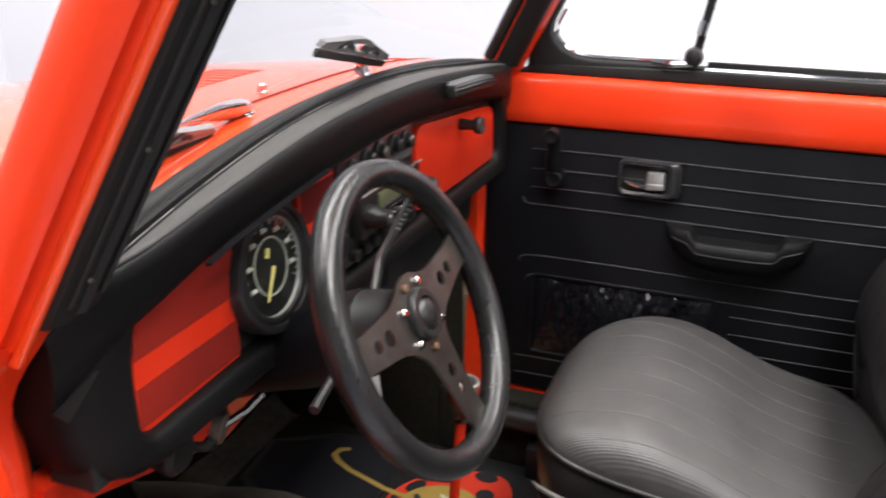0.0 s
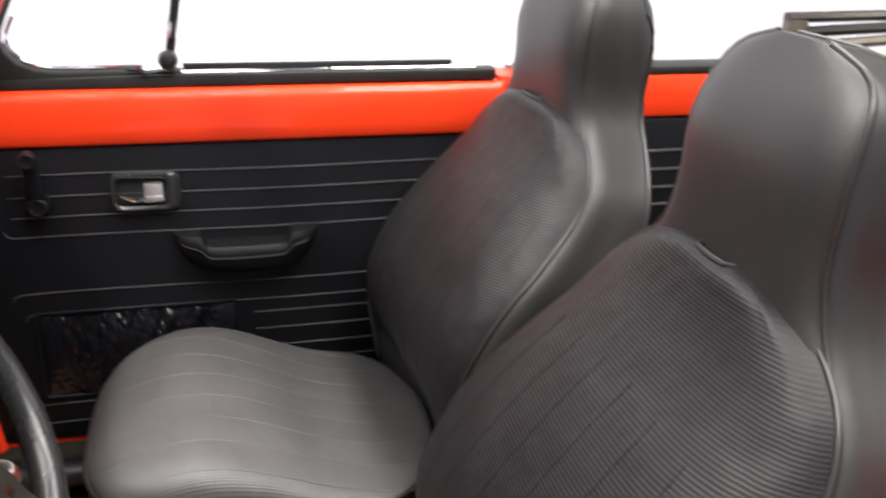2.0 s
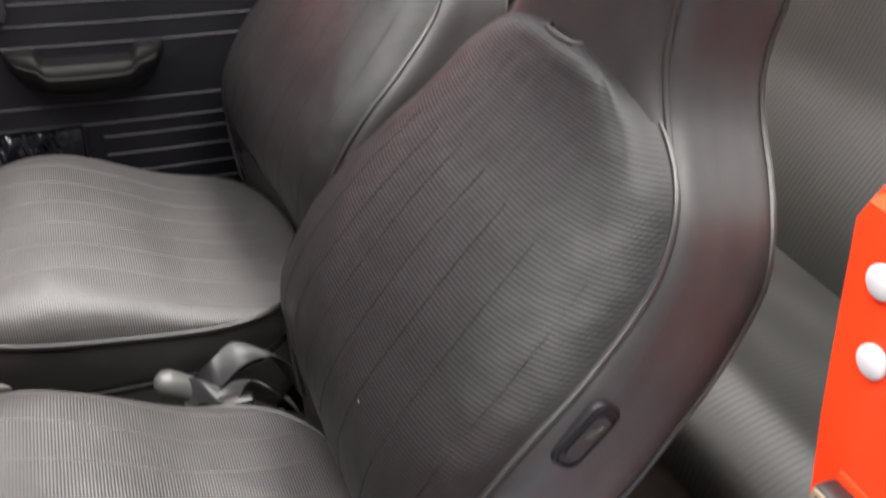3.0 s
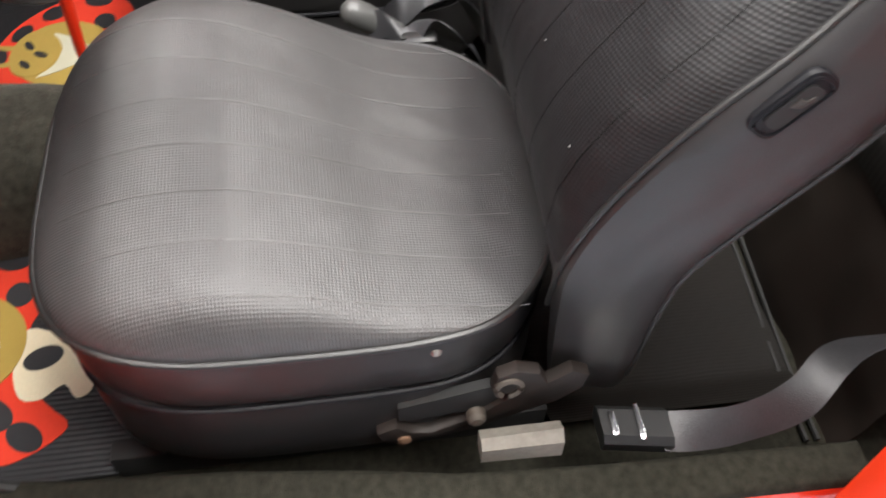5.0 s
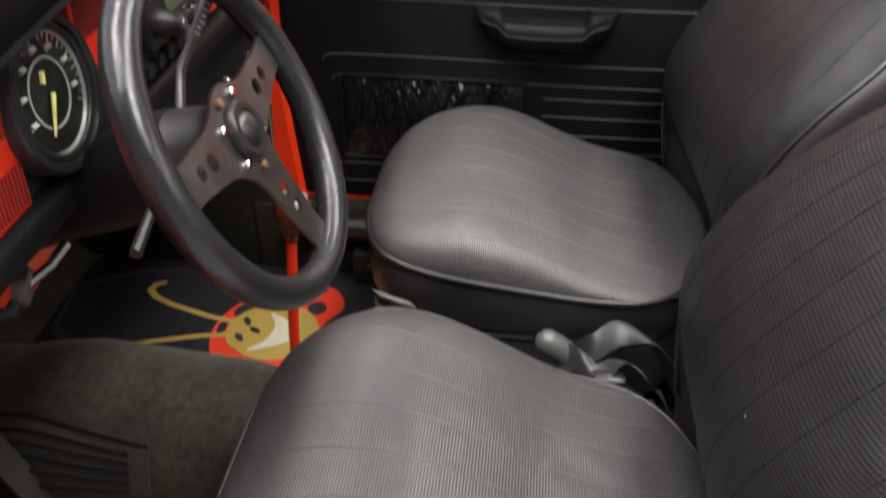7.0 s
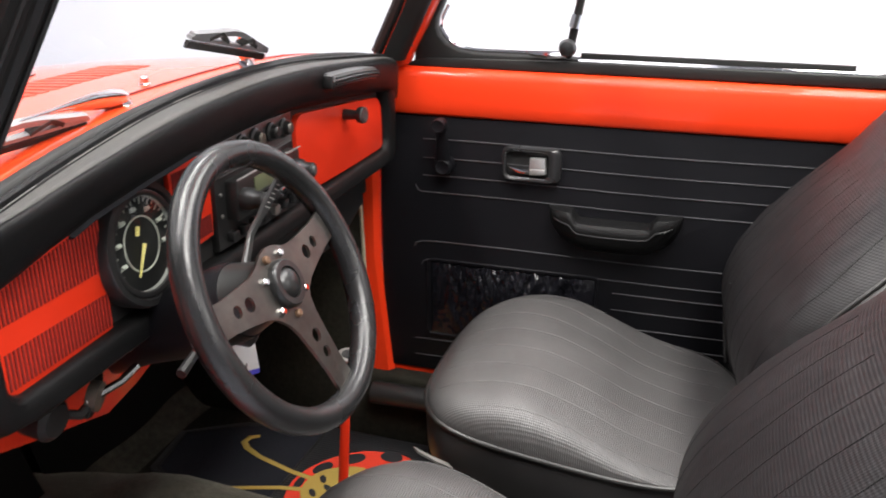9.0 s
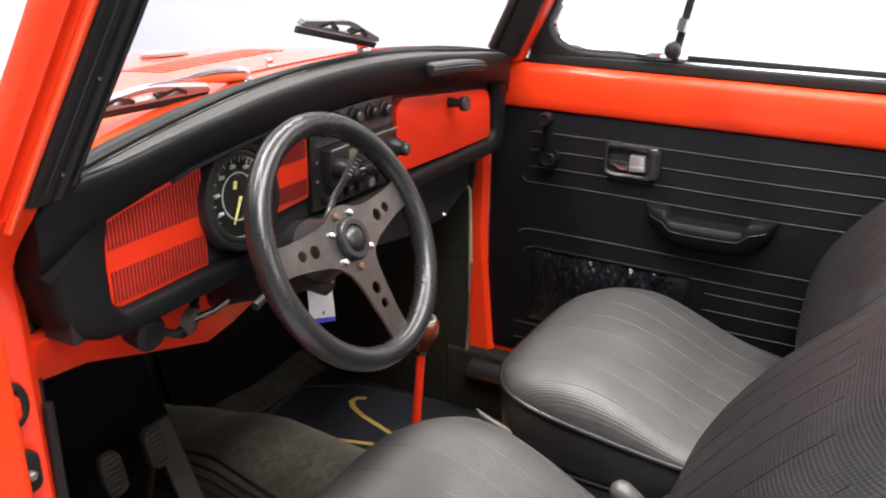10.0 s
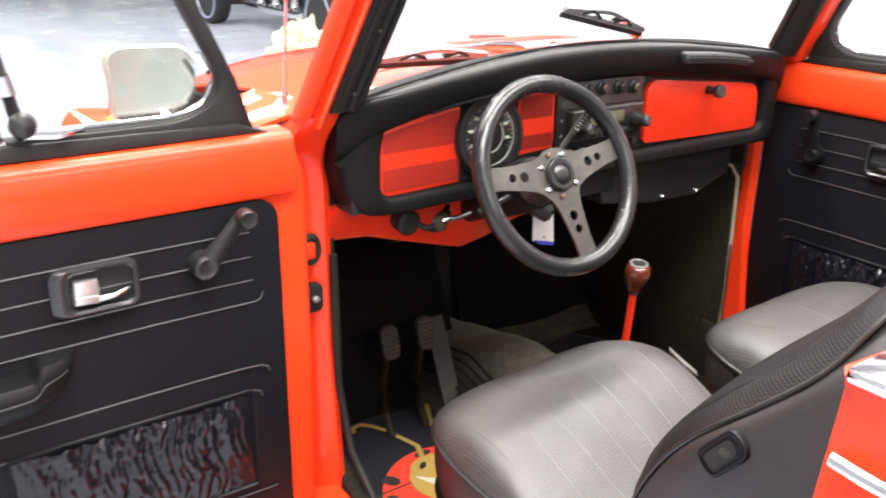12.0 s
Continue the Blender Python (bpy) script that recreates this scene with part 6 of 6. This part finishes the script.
ladybird_mat(-0.285, 0.392, "black rubber mat with red and ochre ladybird pattern", [(-0.50, 0.02), (-0.125, 0.02), (-0.115, 0.60), (-0.14, 0.68), (-0.30, 0.71), (-0.44, 0.69), (-0.50, 0.62)], 0.032, [(-0.475, 0.42), (-0.475, 0.605), (-0.43, 0.67), (-0.30, 0.69), (-0.155, 0.665), (-0.135, 0.60), (-0.148, 0.42)], 0.042)
ladybird_mat(0.335, 0.325, "black rubber passenger mat with ladybird pattern", [(0.16, 0.05), (0.55, 0.05), (0.56, 0.45), (0.52, 0.66), (0.44, 0.79), (0.29, 0.775), (0.175, 0.62)], 0.035, [(0.185, 0.47), (0.19, 0.61), (0.298, 0.758), (0.432, 0.772), (0.505, 0.65), (0.54, 0.46)])

for side in (-1, 1):
    rear_mat = thing("rear_floor_mat", (side * 0.32, -0.60, 0.0), "dark ribbed rubber mat on the rear floor", "floor mat", "rear floor mats")
    part("mat", surf(lambda u, v, side=side: Vector((side * (0.125 + 0.40 * u), -0.40 - 0.36 * v, 0.008 + 0.05 * max(0, u - 0.85) / 0.15 + 0.004 * noise.noise(Vector((u * 5, v * 5, side))))), 26, 22), REAR_MAT, rear_mat)

# ---- outside the screen ----
def wiper(tip, root, arm, label):
    tip, root, arm = Vector(tip), Vector(root), Vector(arm)
    w = thing("windscreen_wiper", arm, label, "wiper", "windscreen wipers")
    d = (root - tip).normalized()
    nrm = Vector((0, 1, 0.53)).normalized()
    dn = d.cross(nrm).normalized()
    dn = dn if dn.z > 0 else -dn
    part("blade", loft([[p + nrm * a + dn * b for a, b in ((-0.002, -0.019), (0.002, -0.019), (0.003, -0.009), (-0.003, -0.009))] for p in (tip, (tip + root) / 2, root)]), BLACK, w, "black rubber blade")
    part("blade_rail", loft([[p + nrm * a + dn * b for a, b in ((-0.004, -0.006), (0.004, -0.006), (0.004, -0.001), (-0.004, -0.001))] for p in (tip, (tip + root) / 2, root)]), WIPER_GREY, w)
    part("bridge", loft([[tip.lerp(root, s) + nrm * a + dn * (h + b) for a, b in ((-0.004, -0.005), (0.005, -0.005), (0.005, 0.003), (-0.004, 0.003))] for s, h in ((0.02, 0.0), (0.2, 0.006), (0.4, 0.014), (0.5, 0.016), (0.6, 0.014), (0.8, 0.006), (0.98, 0.0))]), WIPER_GREY, w)
    part("claw", loft([[tip.lerp(root, s) + nrm * a + dn * (h + b) for a, b in ((-0.005, -0.003), (0.005, -0.003), (0.005, 0.003), (-0.005, 0.003))] for s, h in ((0.2, 0.0), (0.3, 0.010), (0.42, 0.0))]), BLACK, w)
    part("claw", loft([[tip.lerp(root, s) + nrm * a + dn * (h + b) for a, b in ((-0.005, -0.003), (0.005, -0.003), (0.005, 0.003), (-0.005, 0.003))] for s, h in ((0.58, 0.0), (0.7, 0.010), (0.8, 0.0))]), BLACK, w)
    mid = (tip + root) / 2 + dn * 0.018
    lift = arm + Vector((0, 0, 0.012))
    part("arm", loft([[mid.lerp(lift, s) + nrm * (0.006 * math.sin(math.pi * s) + h * math.sin(q)) + dn * w * math.cos(q) for q in np.linspace(0, math.tau, 12, endpoint=False)] for s, w, h in ((0.0, 0.0026, 0.002), (0.35, 0.0036, 0.003), (0.5, 0.0070, 0.005), (0.68, 0.0125, 0.007), (0.85, 0.0140, 0.009), (0.97, 0.0120, 0.010), (1.04, 0.0060, 0.006), (1.06, 0.001, 0.001))]), CHROME, w, "tear-shaped chrome wiper arm")
    part("pivot", lathe([(0.013, 0), (0.012, 0.015), (0.007, 0.022)], arm - Vector((0, 0, 0.008)), (0, 0.3, 1), 18), CHROME, w)


wiper((-0.467, 0.385, 0.94), (-0.205, 0.40, 0.930), (-0.10, 0.425, 0.918), "black wiper blade on a chrome arm")
wiper((-0.096, 0.315, 1.017), (0.159, 0.345, 0.962), (0.22, 0.415, 0.925), "black wiper blade raised on the screen")
noz = thing("washer_nozzle", (0.035, 0.486, 0.925), "small chrome washer nozzle", "washer nozzle")
part("body", lathe([(0.010, 0), (0.010, 0.004), (0.006, 0.006), (0.006, 0.014), (0.004, 0.016)], (0.035, 0.486, 0.916), (0, 0, 1), 14), CHROME, noz)
tsig = thing("turn_signal", (-0.767, 0.90, 0.64), "amber turn signal on a chrome foot on the wing", "lamp")
part("foot", lathe([(0.046, -0.04), (0.046, 0.06), (0.043, 0.094), (0.040, 0.098)], (-0.767, 0.915, 0.64), (0, -0.15, 1), 24), CHROME, tsig, "chrome lamp foot")
part("lens", lathe([(0.040, 0), (0.039, 0.022), (0.032, 0.040), (0.018, 0.050), (0.0, 0.053)], (-0.767, 0.902, 0.736), (0, -0.15, 1), 24), ORANGE, tsig, "amber lens")
imir = thing("interior_mirror", (0.0, 0.10, 1.22), "black-framed interior rear-view mirror", "mirror")


def on_mirror(a, b, d):
    return Vector((a - 0.25 * d, 0.105 + d - 0.10 * a, b - 0.04 * a))


part("housing", prism(rounded(-0.05, 0.16, 1.082, 1.138, 0.022), on_mirror, -0.008, 0.012, 0.005), PLASTIC, imir)
part("mirror_glass", prism(rounded(-0.044, 0.154, 1.087, 1.133, 0.019), on_mirror, -0.0088, -0.0096), MIRROR, imir)
part("stem", tube([on_mirror(0.05, 1.12, 0.012), (0.03, 0.14, 1.20), (0, 0.14, 1.31)], 0.006, 8), DULL, imir)
visor = thing("sun_visor", (-0.34, 0.13, 1.28), "black vinyl sun visor at the header", "sun visor")
part("flap", prism([(-0.525, 1.285), (-0.560, 1.20), (-0.568, 1.145), (-0.558, 1.126), (-0.535, 1.116), (-0.505, 1.122), (-0.24, 1.165), (-0.19, 1.19), (-0.17, 1.285)], lambda a, b, d: Vector((a, d - 0.3 * (b - 1.2), b)), 0.082, 0.100, 0.006), VINYL, visor)
part("rod", tube([(-0.51, 0.070, 1.287), (-0.16, 0.070, 1.292)], 0.005, 8), CHROME, visor)

# ---- showroom things ----
toy = bmesh.new()
bmesh.ops.create_icosphere(toy, subdivisions=5, radius=1.0)
for v in toy.verts:
    d = v.co.copy()
    h = (d.z + 1) / 2
    r = smooth_table([(0.0, 0.30), (0.2, 0.40), (0.42, 0.36), (0.56, 0.25), (0.72, 0.27), (0.9, 0.22), (1.0, 0.12)], h)
    w = math.sqrt(max(0, 1 - d.z**2)) ** 0.6
    q = Vector((d.x, d.y, 0)).normalized() if abs(d.z) < 0.999 else Vector((0, 0, 0))
    p = q * r * w * 0.8 + Vector((0, 0, 0.66 * h))
    tuft = 0.16 * (0.35 - abs(noise.noise(p * 6.5))) + 0.10 * (0.3 - abs(noise.noise(p * 15))) + 0.05 * noise.noise(p * 42)
    v.co = Vector((1.60, 4.85, GZ)) + p + d * tuft + Vector((0, 0, 0.02))
solo("plush_toy", toy, PLUSH, "large fluffy yellow plush toy on the floor", "plush toy")


def parked_car(at, turn_deg, label, paint):
    """A bare show chassis: open wheels, tub above, pipes and axles between."""
    at = Vector(at)
    m = Matrix.Translation(at) @ Matrix.Rotation(radians(turn_deg), 4, "Z")
    c = thing("parked_car", at, label, "car", "cars in the showroom")

    def fit(name, bm, mat, parent, words=""):
        bm.transform(m)
        return part(name, bm, mat, parent, words)

    fit("body", box(-0.95, 1.0, -0.66, 0.66, 0.56, 0.95, 0.10, 3), paint, c, "dark glossy body tub")
    fit("cabin", box(-0.45, 0.9, -0.58, 0.58, 0.95, 1.35, 0.14, 3), paint, c)
    for y in (-0.42, 0.42):
        fit("chassis_rail", tube([(-1.5, y, 0.42), (-0.9, y, 0.36), (0.9, y, 0.36), (1.5, y, 0.42)], 0.055, 8), BLACK, c, "black chassis rail")
    fit("side_pipe", tube([(-0.85, -0.60, 0.30), (-0.2, -0.66, 0.27), (0.55, -0.66, 0.26), (0.75, -0.60, 0.32)], [0.035, 0.05, 0.05, 0.035], 12), CHROME, c, "chrome side pipe")
    fit("gearbox", box(-0.55, 0.35, -0.25, 0.25, 0.24, 0.50, 0.05, 3), BLACK, c)
    for x in (-0.55, -0.15, 0.3, 0.6):
        fit("engine_part", lathe([(0.05, 0), (0.075, 0.02), (0.075, 0.10), (0.05, 0.16), (0.03, 0.20)], (x, -0.52, 0.27), (0.2, -0.3, 1), 16), CHROME, c)
    for x in (-1.38, 1.38):
        fit("axle", tube([(x, -0.74, 0.33), (x, 0.74, 0.33)], 0.045, 10), BLACK, c)
        for z in (0.26, 0.42):
            fit("suspension_arm", tube([(x - 0.30, -0.40, z + 0.02), (x - 0.05, -0.70, z), (x + 0.22, -0.40, z + 0.02)], 0.025, 8), STEEL_DARK, c)
        fit("damper", tube([(x - 0.06, -0.55, 0.30), (x - 0.03, -0.45, 0.62)], 0.035, 10), RIM, c, "polished damper")
        for y, s in ((-0.82, -1), (0.82, 1)):
            p = (x, y, 0.335)
            w = fit("wheel", lathe([(0.255, -0.11), (0.29, -0.12), (0.325, -0.10), (0.335, -0.05), (0.335, 0.05), (0.325, 0.10), (0.29, 0.12), (0.255, 0.11)], p, (0, s, 0), 36), TYRE, c, "black tyre with polished rim")
            fit("rim", lathe([(0.26, -0.09), (0.258, 0.112), (0.248, 0.118), (0.235, 0.10), (0.20, 0.05), (0.10, 0.045), (0.07, 0.08), (0.06, 0.10), (0.0, 0.105)], p, (0, s, 0), 32), RIM, w, "polished blue-tinted rim")
    return c


parked_car((4.33, 9.91, GZ), -84, "dark blue open-wheeled show car with polished wheels", BLUE_PAINT)
